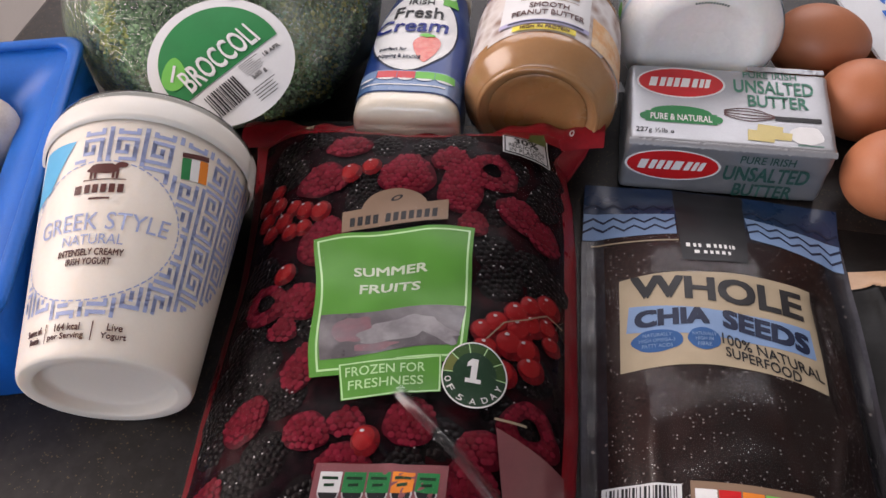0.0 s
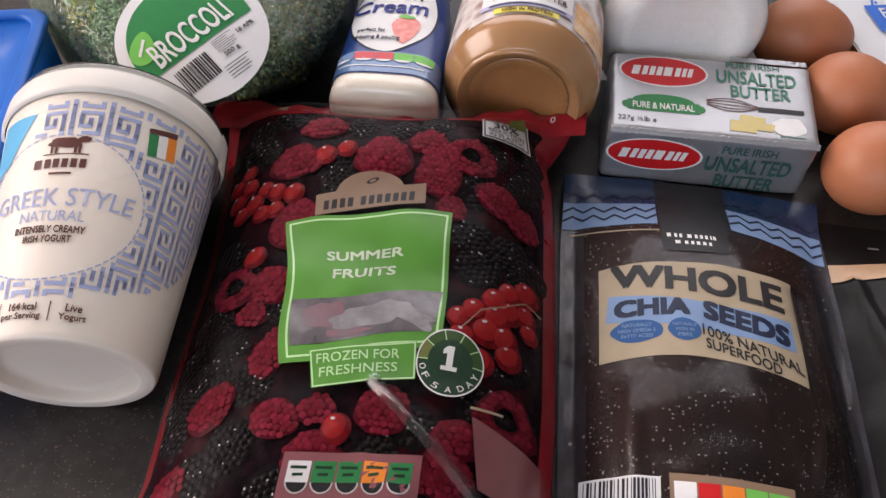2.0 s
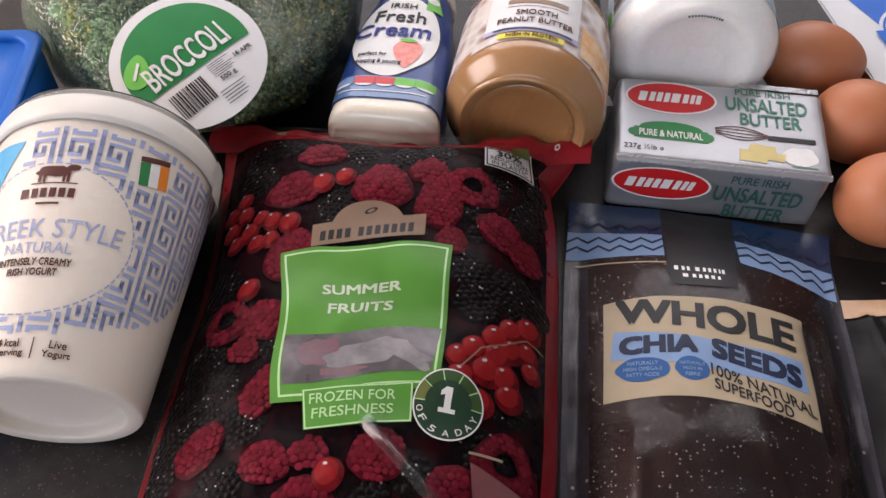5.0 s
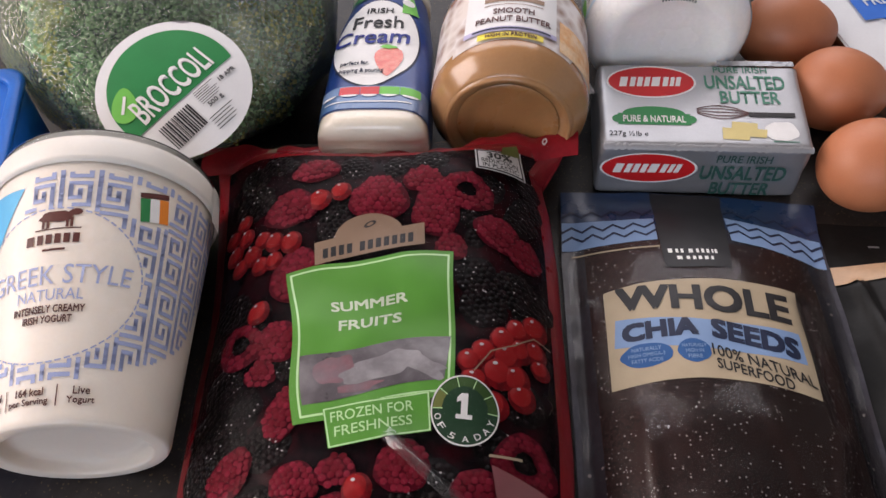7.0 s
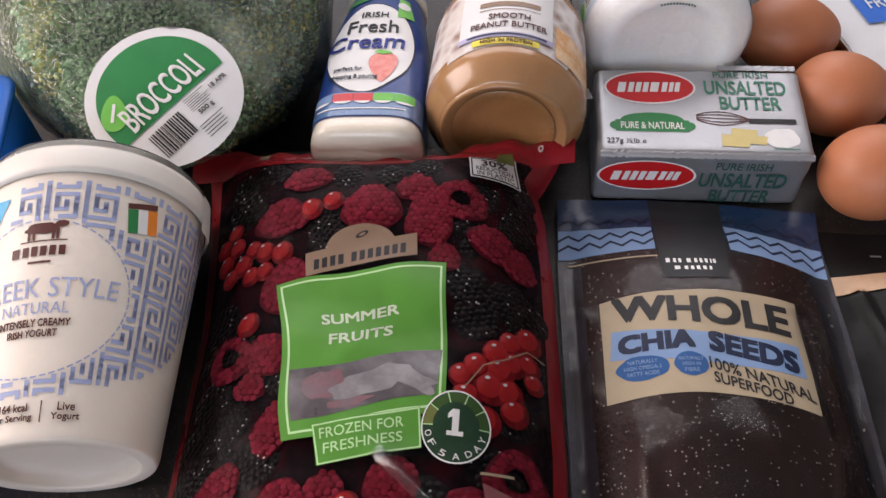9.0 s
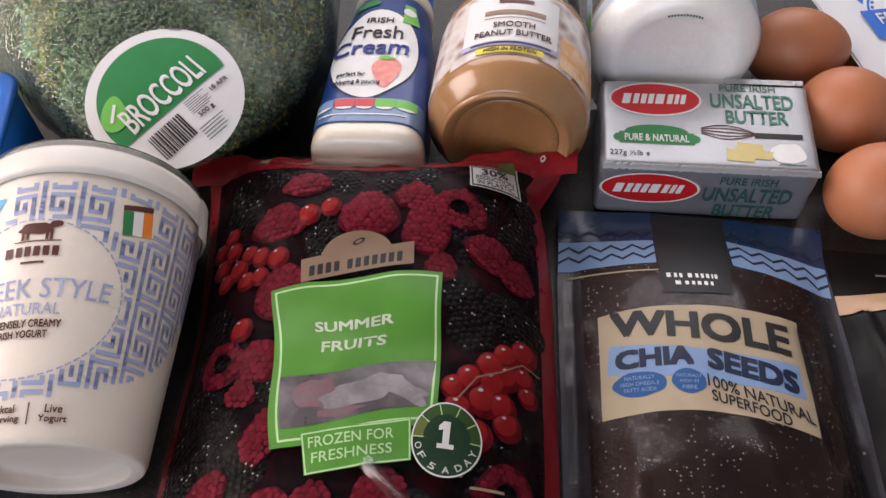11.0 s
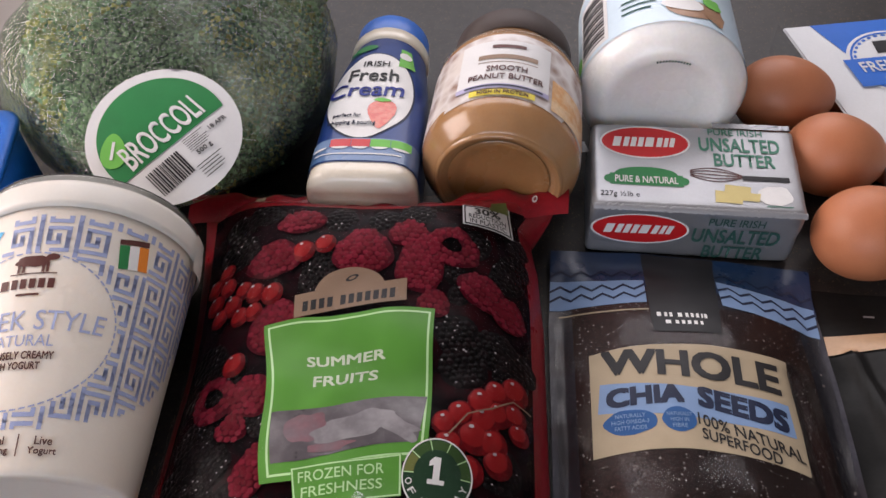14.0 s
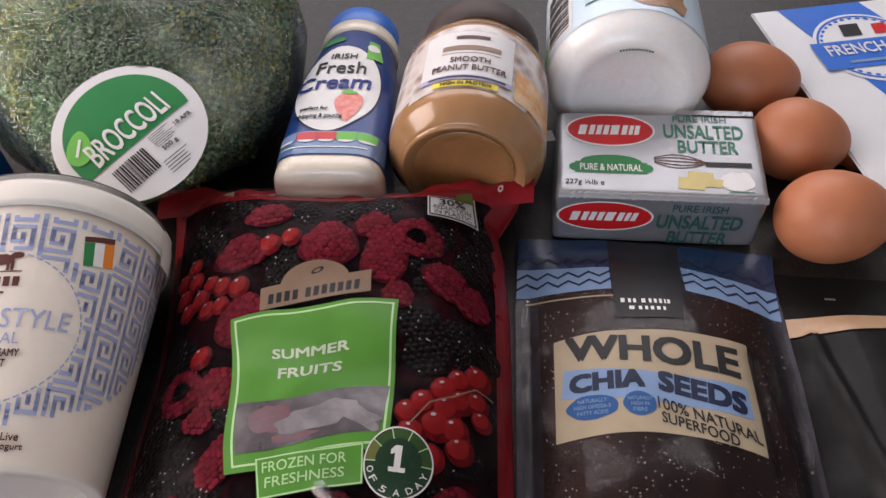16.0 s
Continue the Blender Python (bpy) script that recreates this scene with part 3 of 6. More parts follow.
# ---- yogurt tub, lying on its side ----
def yogurt_tub():
    f = revolve_map((-0.2031, -0.1714, 0.0329), (-0.0211, 0.112, 0.0128))
    t = thing("yogurt_tub", -0.213, -0.113, 0.0, "white plastic yogurt tub with blue meander print lying on its side", "yogurt tub")
    wall = [(0.0329, 0.0), (0.0335, 0.003), (0.0447, 0.104), (0.0449, 0.108)]
    cup = [(0.0, 0.0062), (0.0215, 0.0062), (0.0245, 0.0056), (0.0258, 0.0045), (0.0265, 0.0012), (0.0269, 0.0003), (0.0276, 0.0), (0.0316, 0.0), (0.0322, 0.0001), (0.0327, 0.0006), (0.0331, 0.0016)] + wall[1:] + [(0.0448, 0.1085), (0.0, 0.1085)]
    part("cup", revolve(f, cup, 96), TUB_WHITE, t)
    lid = [(0.0452, 0.1035), (0.0466, 0.104), (0.0469, 0.106), (0.0469, 0.1135), (0.0462, 0.1160), (0.0440, 0.1168), (0.0425, 0.1150), (0.0, 0.1150)]
    lid_ob = part("lid", revolve(f, lid, 96), LID_WHITE, t, "white snap-on lid")
    part("tear_tab", sheet(lambda a, v: f(a, v, 0.0476), span(84, 97, 6), span(0.096, 0.115, 6)), LID_WHITE, lid_ob)
    part("clear_overlid", revolve(f, [(0.0456, 0.1170), (0.0458, 0.1174), (0.0455, 0.1200), (0.0435, 0.1210), (0.0, 0.1210)], 96), CLEAR, t, "clear plastic over-lid")

    def g(deg, v, off):
        return f(deg, v, profile_radius(wall, v) + off)

    key = bmesh.new()
    unit = 0.0128
    deg_m = 180 / math.pi / 0.0395
    motif = (((0, 0), (6, 0), (6, 6), (2, 6), (2, 2), (4, 2), (4, 4)), ((0, 0), (0, 8)))

    def inside(a, v):
        if v > 0.0985 or a < -47 or (a < -18 and v > 0.073):
            return False
        if ((a + 3) / 52) ** 2 + ((v - 0.0525) / 0.0325) ** 2 < 1.0:
            return False
        if 37 < a < 57.5 and 0.0795 < v < 0.0965:
            return False
        return (a / 96) ** 2 + ((v - 0.060) / 0.0440) ** 2 < 1.0 or v > 0.062

    for col in range(-6, 13):
        for row in range(-1, 8):
            for line in motif:
                for (a, b), (c, d) in zip(line, line[1:]):
                    n = 6
                    if row % 2 and a + c > 0:
                        b, d = 6 - b, 6 - d
                    for i in range(n):
                        p = [(col * unit + (a + (c - a) * (i + k) / n) * unit / 8) * deg_m for k in (0, 1)]
                        q = [0.0075 + row * unit + (b + (d - b) * (i + k) / n) * unit / 8 for k in (0, 1)]
                        if inside(sum(p) / 2, sum(q) / 2):
                            stroke(g, ((p[0], q[0]), (p[1], q[1])), 0.00165, 0.00020, 0.004, key, deg_m)
    part("meander_print", key, INK_GREEK, t, "grey-blue meander print")
    dash = bmesh.new()
    for i in range(64):
        a = radians(i * 360 / 64)
        stroke(g, ((-3 + 49.5 * math.cos(a), 0.0525 + 0.0308 * math.sin(a)), (-3 + 49.5 * math.cos(a + 0.05), 0.0525 + 0.0308 * math.sin(a + 0.05))), 0.0006, 0.00022, 0.003, dash, deg_m)
    part("dashed_ring", dash, INK_GREEK, t)
    part("sky_blue_print", quad(g, ((-56, 0.071), (-37, 0.075), (-21, 0.0955), (-50, 0.0985)), 0.00025, 10, 8), INK_SKY, t)
    part("flag_print", quad(g, ((40.3, 0.0803), (45.3, 0.0812), (43.9, 0.0915), (38.7, 0.0905)), 0.0003, 3, 5), INK_GREEN, t, "green band of a small flag")
    part("flag_print", quad(g, ((45.3, 0.0812), (50.5, 0.0820), (49.0, 0.0925), (43.9, 0.0915)), 0.0003, 3, 5), INK_WHITE, t, "white band of a small flag")
    part("flag_print", quad(g, ((50.5, 0.0820), (55.9, 0.0828), (54.2, 0.0935), (49.0, 0.0925)), 0.0003, 3, 5), INK_ORANGE, t, "orange band of a small flag")
    part("flag_caption", quad(g, ((38.6, 0.0908), (54.2, 0.0938), (53.9, 0.0962), (38.3, 0.0930)), 0.0003, 6, 2), INK_BROWN, t)
    w = word(g, "GREEK STYLE", ((-38, 0.0515), (40, 0.0515), (41, 0.0592), (-39, 0.0592)), 0.0003, 0.0, 14)
    part("lettering", w, INK_GREEK, t)
    w = word(g, "NATURAL", wrect(-19, 0.0452, 17, 0.0496), 0.0003, 0.008, 8)
    part("lettering", w, INK_GREEK, t)
    w = word(g, "INTENSELY CREAMY", wrect(-20, 0.0403, 18.6, 0.0432), 0.0003, 0.02, 10)
    word(g, "IRISH YOGURT", wrect(-14, 0.0364, 12.5, 0.0392), 0.0003, 0.02, 7, w)
    part("lettering", w, INK_BROWN, t)
    w = word(g, "Source of", wrect(-36, 0.0100, -24, 0.0128), 0.0003, 0.015, 4)
    word(g, "Protein", wrect(-33, 0.0065, -25, 0.0091), 0.0003, 0.015, 3, w)
    word(g, "164 kcal", wrect(-14, 0.0100, 2, 0.0128), 0.0003, 0.015, 4, w)
    word(g, "per Serving", wrect(-18, 0.0062, 5, 0.0092), 0.0003, 0.015, 5, w)
    word(g, "Live", wrect(18, 0.0100, 27, 0.0128), 0.0003, 0.015, 3, w)
    word(g, "Yogurt", wrect(15, 0.0062, 30, 0.0092), 0.0003, 0.015, 4, w)
    rect(g, -21.0, 0.006, -20.3, 0.0135, 0.0003, 1, 3, w)
    rect(g, 9.0, 0.006, 9.7, 0.0135, 0.0003, 1, 3, w)
    part("lettering", w, INK_BROWN, t)
    # maker's mark: a plain animal-like block over a bar
    m = blob(g, -1.0, 0.0795, 9.5, 0.0024, 0.0003, 0, 0.25, 2.0)
    blob(g, 8.5, 0.0812, 3.4, 0.0014, 0.0003, 0, 0.1, 4.0, bm=m)
    for a in (-8.5, -6.0, 4.0, 6.2):
        rect(g, a, 0.0748, a + 1.5, 0.0790, 0.00031, 1, 3, m)
    rect(g, -12, 0.0741, 12, 0.0746, 0.0003, 6, 1, m)
    marks(g, ((-16.5, 0.0682), (13, 0.0682), (13, 0.0722), (-16.5, 0.0722)), (1.3, 1, 1, 1, 1, 1), 0.0003, INK_BROWN, t)
    rect(g, -7, 0.0652, 5, 0.0661, 0.0003, 4, 1, m)
    part("maker_mark", m, INK_BROWN, t, "brown maker's mark as plain shapes")


yogurt_tub()


# ---- bag of frozen fruit ----
BAG_Y0 = -0.245


def bag_left(y):
    return interp(y, (-0.245, -0.2, -0.17, -0.13, -0.10, -0.05, -0.012), (-0.1720, -0.1695, -0.1730, -0.1765, -0.1785, -0.1860, -0.1915))


def bag_right(y):
    return interp(y, (-0.245, -0.15, -0.107, -0.059, -0.03, -0.0147, 0.0, 0.01), (-0.0145, -0.0150, -0.0175, -0.0205, -0.0245, -0.0290, -0.0200, -0.0160))


def bag_top(x):
    return interp(x, (-0.195, -0.1653, -0.139, -0.11, -0.0888, -0.0605, -0.0434, -0.0161, 0), (-0.0142, -0.0078, -0.0092, -0.0100, -0.0080, 0.0003, 0.0046, 0.0094, 0.010))


def bag_height(x, y):
    l, r, top = bag_left(y), bag_right(y), bag_top(x)
    s = min(1.0, max(0.0, (x - l) / (r - l)))
    t = min(1.0, max(0.0, (y - BAG_Y0) / (top - BAG_Y0)))
    edge = 0.004 + 0.024 * t ** 7
    side = max(0.0, 1 - abs(2 * s - 1) ** 3.2) ** 0.75
    ends = max(0.0, 1 - abs(2 * t - 1) ** 7) ** 0.8
    body = side * ends
    h = edge + (0.0385 + 0.006 * (s - 0.5)) * body
    h += body * (0.0016 * noise.noise((x * 42, y * 42, 1.3)) + 0.0003 * noise.noise((x * 110, y * 90, 4.1)))
    # a sharp crease that runs down to the lower corner
    for (ax, ay), (bx, by), high in (((-0.089, -0.160), (-0.036, -0.205), 0.0034), ((-0.105, -0.172), (-0.055, -0.215), 0.0012)):
        dx, dy = bx - ax, by - ay
        k = min(1.0, max(0.0, ((x - ax) * dx + (y - ay) * dy) / (dx * dx + dy * dy)))
        d = math.hypot(x - ax - k * dx, y - ay - k * dy)
        h += high * math.exp(-(d / 0.0022) ** 2) * min(1, k * 4)
    return h


def on_bag(x, y, off):
    return Vector((x, y, bag_height(x, y) + 0.00025 + 0.3 * (off - 0.00025) if off else bag_height(x, y)))


def on_label(x, y, off):
    return on_bag(x, y, off + 0.0110)


METRIC |= {on_bag, on_label}


def fruit_bag():
    t = thing("frozen_fruit_bag", -0.10, -0.11, 0.0, "glossy dark red bag of frozen summer fruits lying flat", "fruit bag")

    def pos(s, k, low=False):
        y = BAG_Y0 + k * (-0.004 - BAG_Y0)
        for _ in range(3):
            x = bag_left(y) + s * (bag_right(y) - bag_left(y))
            y = BAG_Y0 + k * (bag_top(x) - BAG_Y0)
        return x, y

    def upper(s, k):
        x, y = pos(s, k)
        return on_bag(x, y, 0.0)

    def lower(s, k):
        x, y = pos(s, k)
        h = bag_height(x, y)
        return Vector((x, y, min(h - 0.0006, 0.0008 + 0.026 * k ** 9)))

    us = [0.5 - 0.5 * math.cos(math.pi * i / 150) for i in range(151)]
    vs = [i / 170 for i in range(171)]
    part("front_film", sheet(upper, us, vs), BAG_RED, t)
    part("back_film", sheet(lower, us, span(0, 1, 60)), BAG_RED, t)
    # the sealed fin along the top
    fin = bmesh.new()

    def fin_at(s, k):
        x = -0.196 + s * 0.184
        y = bag_top(x) - 0.0105 + 0.0150 * k
        wave = 0.0013 * math.sin(s * 26) + 0.0008 * math.sin(s * 61 + 1)
        return Vector((x, y + wave * 0.6 - 0.003, 0.0300 + 0.0050 * math.sin(k * 2.4) + wave * k + 0.0025 * noise.noise((x * 40, k, 2))))

    sheet(fin_at, span(0, 1, 90), span(0, 1, 8), bm=fin)
    part("sealed_fin", fin, BAG_RED, t, "crimped red seal along the bag's end")
    def on_fin(u, v, off):
        return fin_at((u + 0.196) / 0.184, v) + Vector((0, -0.5 * off, off))

    part("fin_mark", quad(on_fin, ((-0.1658, 0.45), (-0.1600, 0.50), (-0.1606, 0.92), (-0.1650, 0.88)), 0.0006, 5, 5), INK_SAND, t, "small pale mark on the seal")
    part("fin_mark", blob(on_fin, -0.0285, 0.62, 0.0013, 0.16, 0.0006, 0, 0.1, 3, rings=1, n=16, hole=0.5), INK_GLINT, t)
    # print area
    def inner(s, k):
        x, y = pos(0.046 + 0.910 * s, 0.0 + 0.945 * k)
        return on_bag(x, y, 0.00025)

    part("fruit_print", sheet(inner, span(0, 1, 130), span(0, 1, 160)), BAG_DARK, t, "dark print of mixed berries")
    rnd = random.Random(7)
    step, placed = [0], []
    BULGE = 0.0042

    def drupelets(x, y, ru, rv, ang, d, taper, ring, off, glint=None, soft=0.0007, high=0.0042):
        """Small round cells in rows over a printed berry; glint: a mesh that takes their bright points."""
        bm = bmesh.new()
        ca, sa = math.cos(radians(ang)), math.sin(radians(ang))
        for j in range(-9, 10):
            for i in range(-9, 10):
                p, q = (i + 0.5 * (j % 2)) * d + rnd.uniform(-0.15, 0.15) * d, j * d * 0.86 + rnd.uniform(-0.15, 0.15) * d
                e = (p / (ru * (1 - taper * q / rv))) ** 2 + (q / rv) ** 2 if abs(taper * q / rv) < 0.9 else 9
                if e > 0.84 or e < ring * ring * 1.5:
                    continue
                r = d * rnd.uniform(0.46, 0.56)
                u, v = x + p * ca - q * sa, y + p * sa + q * ca
                blob(on_bag, u, v, r, r, off + high * (1 - e) + 0.00004 * rnd.random(), 0, 0.1, i + j, rings=2, n=9, bm=bm, dome=soft)
                if glint is not None and rnd.random() < 0.17:
                    blob(on_bag, u - 0.2 * d, v + 0.25 * d, d * rnd.uniform(0.09, 0.21), d * rnd.uniform(0.07, 0.13), off + 0.0026 + high * (1 - e), rnd.uniform(0, 180), rings=1, n=6, bm=glint)
        return bm

    def berry(kind, x, y, ru, rv, ang=0.0, ring=0.0):
        y -= 0.0025
        x = min(max(x, bag_left(y) + 0.007 + ru * 0.9), bag_right(y) - 0.005 - ru)
        step[0] += 1
        k = 0.00006 * (step[0] % 8)
        placed.append((x, y, max(ru, rv)))
        if kind == "raspberry":
            ru, rv = ru * 1.14, rv * 1.10
            ob = part("printed_raspberry", blob(on_bag, x, y, ru, rv, 0.0035 + k, ang, 0.12, step[0] * 1.37, 0.22, 6, 36, ring, dome=BULGE), RASP, t)
            part("drupelet_print", drupelets(x, y, ru, rv, ang, rnd.uniform(0.0024, 0.0029), 0.22, ring, 0.0043 + k), DRUPELET, ob, kind="stuff")
        elif kind == "blackberry":
            ob = part("printed_blackberry", blob(on_bag, x, y, ru, rv, 0.0004 + k * 0.5, ang, 0.15, step[0] * 1.37, 0.1, 6, 32, dome=0.0015), BLACKBERRY, t)
            part("drupelet_print", drupelets(x, y, ru, rv, ang, rnd.uniform(0.0026, 0.0032), 0.1, 0.0, 0.0007 + k * 0.5, glints, 0.0016, 0.0015), BLACK_DRUPELET, ob, kind="stuff")
        else:
            ob = part("printed_redcurrant", blob(on_bag, x, y, ru, rv, 0.0062 + k, ang, 0.05, step[0], rings=5, n=26, dome=BULGE), CURRANT, t)
            part("printed_light", blob(on_bag, x - 0.06 * ru, y + 0.06 * rv, ru * 0.80, rv * 0.80, 0.0076 + k, 0, 0.08, step[0], rings=5, n=22, dome=BULGE), CURRANT_LIGHT, ob)
            blob(on_bag, x - ru * 0.25, y + rv * 0.40, ru * 0.16, rv * 0.10, 0.0088 + k + BULGE, 20, 0.3, step[0], rings=1, n=8, bm=glints)

    glints = bmesh.new()
    for x, y, r in ((-0.120, -0.064, 0.0095), (-0.162, -0.047, 0.009), (-0.062, -0.055, 0.005), (-0.059, -0.065, 0.005), (-0.040, -0.049, 0.008), (-0.058, -0.085, 0.009), (-0.042, -0.087, 0.009),
                    (-0.054, -0.099, 0.010), (-0.129, -0.128, 0.008), (-0.145, -0.148, 0.009), (-0.148, -0.161, 0.009), (-0.131, -0.164, 0.009), (-0.131, -0.189, 0.010), (-0.140, -0.201, 0.010),
                    (-0.084, -0.196, 0.009), (-0.067, -0.175, 0.008), (-0.116, -0.030, 0.008), (-0.161, -0.101, 0.009), (-0.035, -0.099, 0.007), (-0.110, -0.205, 0.010), (-0.070, -0.212, 0.010), (-0.035, -0.180, 0.009)):
        berry("blackberry", x, y, r * rnd.uniform(0.92, 1.12), r * rnd.uniform(0.92, 1.12), rnd.uniform(0, 180))
    for x, y, a, b, g in ((-0.1420, -0.0540, 0.0110, 0.0088, 15), (-0.1030, -0.0490, 0.0115, 0.0120, 5), (-0.0770, -0.0520, 0.0090, 0.0145, 0), (-0.0690, -0.0720, 0.0060, 0.0065, 0), (-0.0490, -0.0605, 0.0095, 0.0078, -35),
                          (-0.0370, -0.0670, 0.0062, 0.0080, 0), (-0.1330, -0.0880, 0.0115, 0.0125, 20), (-0.1360, -0.1200, 0.0085, 0.0090, 0), (-0.1400, -0.1340, 0.0058, 0.0052, 0), (-0.1270, -0.1510, 0.0060, 0.0110, -10),
                          (-0.1430, -0.1740, 0.0070, 0.0100, -25), (-0.1170, -0.1780, 0.0082, 0.0072, 0), (-0.1030, -0.1730, 0.0066, 0.0055, 10), (-0.1000, -0.1900, 0.0098, 0.0082, 10), (-0.0790, -0.1700, 0.0088, 0.0092, 0),
                          (-0.0520, -0.1760, 0.0092, 0.0070, 10), (-0.0550, -0.1900, 0.0096, 0.0082, 0), (-0.1500, -0.2050, 0.0055, 0.0080, -20), (-0.0840, -0.0370, 0.0075, 0.0070, 0), (-0.1340, -0.0330, 0.0095, 0.0065, 15),
                          (-0.1180, -0.2170, 0.0095, 0.0085, 0), (-0.0900, -0.2200, 0.0100, 0.0090, 25), (-0.0480, -0.2150, 0.0100, 0.0085, 0)):
        berry("raspberry", x, y, a, b, g)
    for _ in range(300):
        x, y = rnd.uniform(-0.170, -0.026), rnd.uniform(-0.238, -0.024)
        if -0.138 < x < -0.060 and -0.172 < y < -0.072:
            continue
        if any(math.hypot(x - a, y - b) < 0.75 * r + 0.006 for a, b, r in placed):
            continue
        berry("blackberry", x, y, rnd.uniform(0.006, 0.010), rnd.uniform(0.006, 0.010), rnd.uniform(0, 180))
    berry("raspberry", -0.0640, -0.0415, 0.0110, 0.0095, -10, 0.34)
    berry("raspberry", -0.0360, -0.1630, 0.0105, 0.0110, 0, 0.36)
    berry("raspberry", -0.1520, -0.1200, 0.0085, 0.0100, 30, 0.40)
    for x, y, r in ((-0.1470, -0.0710, 0.0044), (-0.1390, -0.0720, 0.0050), (-0.1530, -0.0690, 0.0040), (-0.1570, -0.0755, 0.0048), (-0.1515, -0.0820, 0.0043), (-0.1455, -0.0805, 0.0042), (-0.1620, -0.0655, 0.0042), (-0.1625, -0.0800, 0.0042),
                    (-0.1670, -0.0720, 0.0045), (-0.1650, -0.0570, 0.0042), (-0.1700, -0.0630, 0.0042), (-0.1290, -0.0510, 0.0052), (-0.1200, -0.0465, 0.0048), (-0.1470, -0.1060, 0.0052), (-0.0940, -0.1800, 0.0055),
                    (-0.0325, -0.1035, 0.0056), (-0.0395, -0.1080, 0.0052), (-0.0450, -0.1140, 0.0058), (-0.0525, -0.1215, 0.0056), (-0.0465, -0.1290, 0.0066), (-0.0400, -0.1300, 0.0058), (-0.0375, -0.1370, 0.0056), (-0.0435, -0.1215, 0.0058),
                    (-0.0580, -0.1265, 0.0052), (-0.0555, -0.1350, 0.0060), (-0.0320, -0.1145, 0.0048), (-0.0480, -0.1435, 0.0058), (-0.0300, -0.1215, 0.0042), (-0.0550, -0.1445, 0.0054), (-0.0385, -0.1170, 0.0050)):
        berry("redcurrant", x, y, r, r * 1.12)
    stalk = stroke(on_bag, ((-0.056, -0.134), (-0.050, -0.124), (-0.041, -0.119), (-0.033, -0.112), (-0.026, -0.113)), 0.0006, 0.0150, 0.003)
    part("printed_stalk", stalk, INK_TAN, t)
    part("printed_glints", glints, INK_GLINT, t, kind="stuff")
    # kraft plaque, green panel and its window
    pl = quad(on_label, ((-0.1255, -0.0885), (-0.0800, -0.0765), (-0.0812, -0.0655), (-0.1275, -0.0775)), 0.0016, 14, 5)
    blob(on_label, -0.1043, -0.0738, 0.0150, 0.0115, 0.0016, 15, n=18, start=0, end=180, bm=pl)
    part("brand_plaque", pl, INK_TAN, t, "kraft tan brand plaque as a plain shape")
    marks(on_label, ((-0.1225, -0.0856), (-0.0838, -0.0756), (-0.0842, -0.0705), (-0.1232, -0.0808)), (1, 1, 1, 1, -0.6, 1, 1, 1, 1, 1, 1, 1), 0.0020, INK_BLACK, t, 0.35)
    part("brand_leaf", blob(on_label, -0.1045, -0.0675, 0.0030, 0.0013, 0.0020, 35, n=12, hole=0.55, rings=1), INK_BLACK, t)
    def on_panel(x, y, off):
        return on_label(x + 0.0011 * math.sin((y + 0.078) * 115) * (1 if x < -0.1 else 0.3), y + 0.0008 * math.sin((x + 0.136) * 150), off)

    METRIC.add(on_panel)
    gl = quad(on_panel, ((-0.1212, -0.1605), (-0.0625, -0.1445), (-0.0677, -0.0785), (-0.1364, -0.0920)), 0.0018, 44, 44)
    label = part("green_panel", gl, INK_LIME, t, "lime green label panel")
    edge = stroke(on_panel, ((-0.1183, -0.1572), (-0.0648, -0.1425), (-0.0694, -0.0812), (-0.1340, -0.0937), (-0.1183, -0.1572)), 0.0009, 0.0023, 0.003)
    part("pale_border", edge, INK_PALE_LIME, t)
    part("bag_window", quad(on_panel, ((-0.1182, -0.1525), (-0.0668, -0.1385), (-0.0662, -0.1192), (-0.1240, -0.1322)), 0.0024, 20, 8), WINDOW_GREY, t, "frosted window showing pale frozen fruit")
    part("frozen_fruit", blob(on_panel, -0.1080, -0.1365, 0.0082, 0.0062, 0.0027, 10, 0.35, 3, n=30), FROST_PINK, t)
    part("frozen_fruit", blob(on_panel, -0.0915, -0.1350, 0.0150, 0.0058, 0.0029, 16, 0.55, 5.3, n=40, rings=4), FROST, t, "pale frosted fruit behind the window")
    part("frozen_fruit", blob(on_panel, -0.0760, -0.1335, 0.0085, 0.0040, 0.0031, -22, 0.6, 8.1, n=30), FROST, t)
    part("frozen_fruit", blob(on_panel, -0.0985, -0.1440, 0.0090, 0.0020, 0.0029, 12, 0.5, 2.2, n=24), FROST_PINK, t)
    w = word(on_panel, "SUMMER", ((-0.1152, -0.1115), (-0.0842, -0.1063), (-0.0845, -0.1018), (-0.1158, -0.1068)), 0.0023, 0.03, 6)
    word(on_panel, "FRUITS", ((-0.1112, -0.1200), (-0.0862, -0.1156), (-0.0862, -0.1111), (-0.1118, -0.1153)), 0.0023, 0.03, 6, w)
    part("lettering", w, INK_SOFT, t)
    part("green_tag", quad(on_label, ((-0.1062, -0.1690), (-0.0700, -0.1600), (-0.0720, -0.1445), (-0.1109, -0.1535)), 0.0030, 14, 8), INK_LIME, t, "lime green tag")
    part("pale_border", stroke(on_label, ((-0.1057, -0.1684), (-0.0706, -0.1596), (-0.0725, -0.1451), (-0.1103, -0.1540), (-0.1057, -0.1684)), 0.0006, 0.0034, 0.003), INK_PALE_LIME, t)
    w = word(on_label, "FROZEN FOR", ((-0.1068, -0.1590), (-0.0772, -0.1524), (-0.0778, -0.1484), (-0.1078, -0.1550)), 0.0035, 0.01, 8)
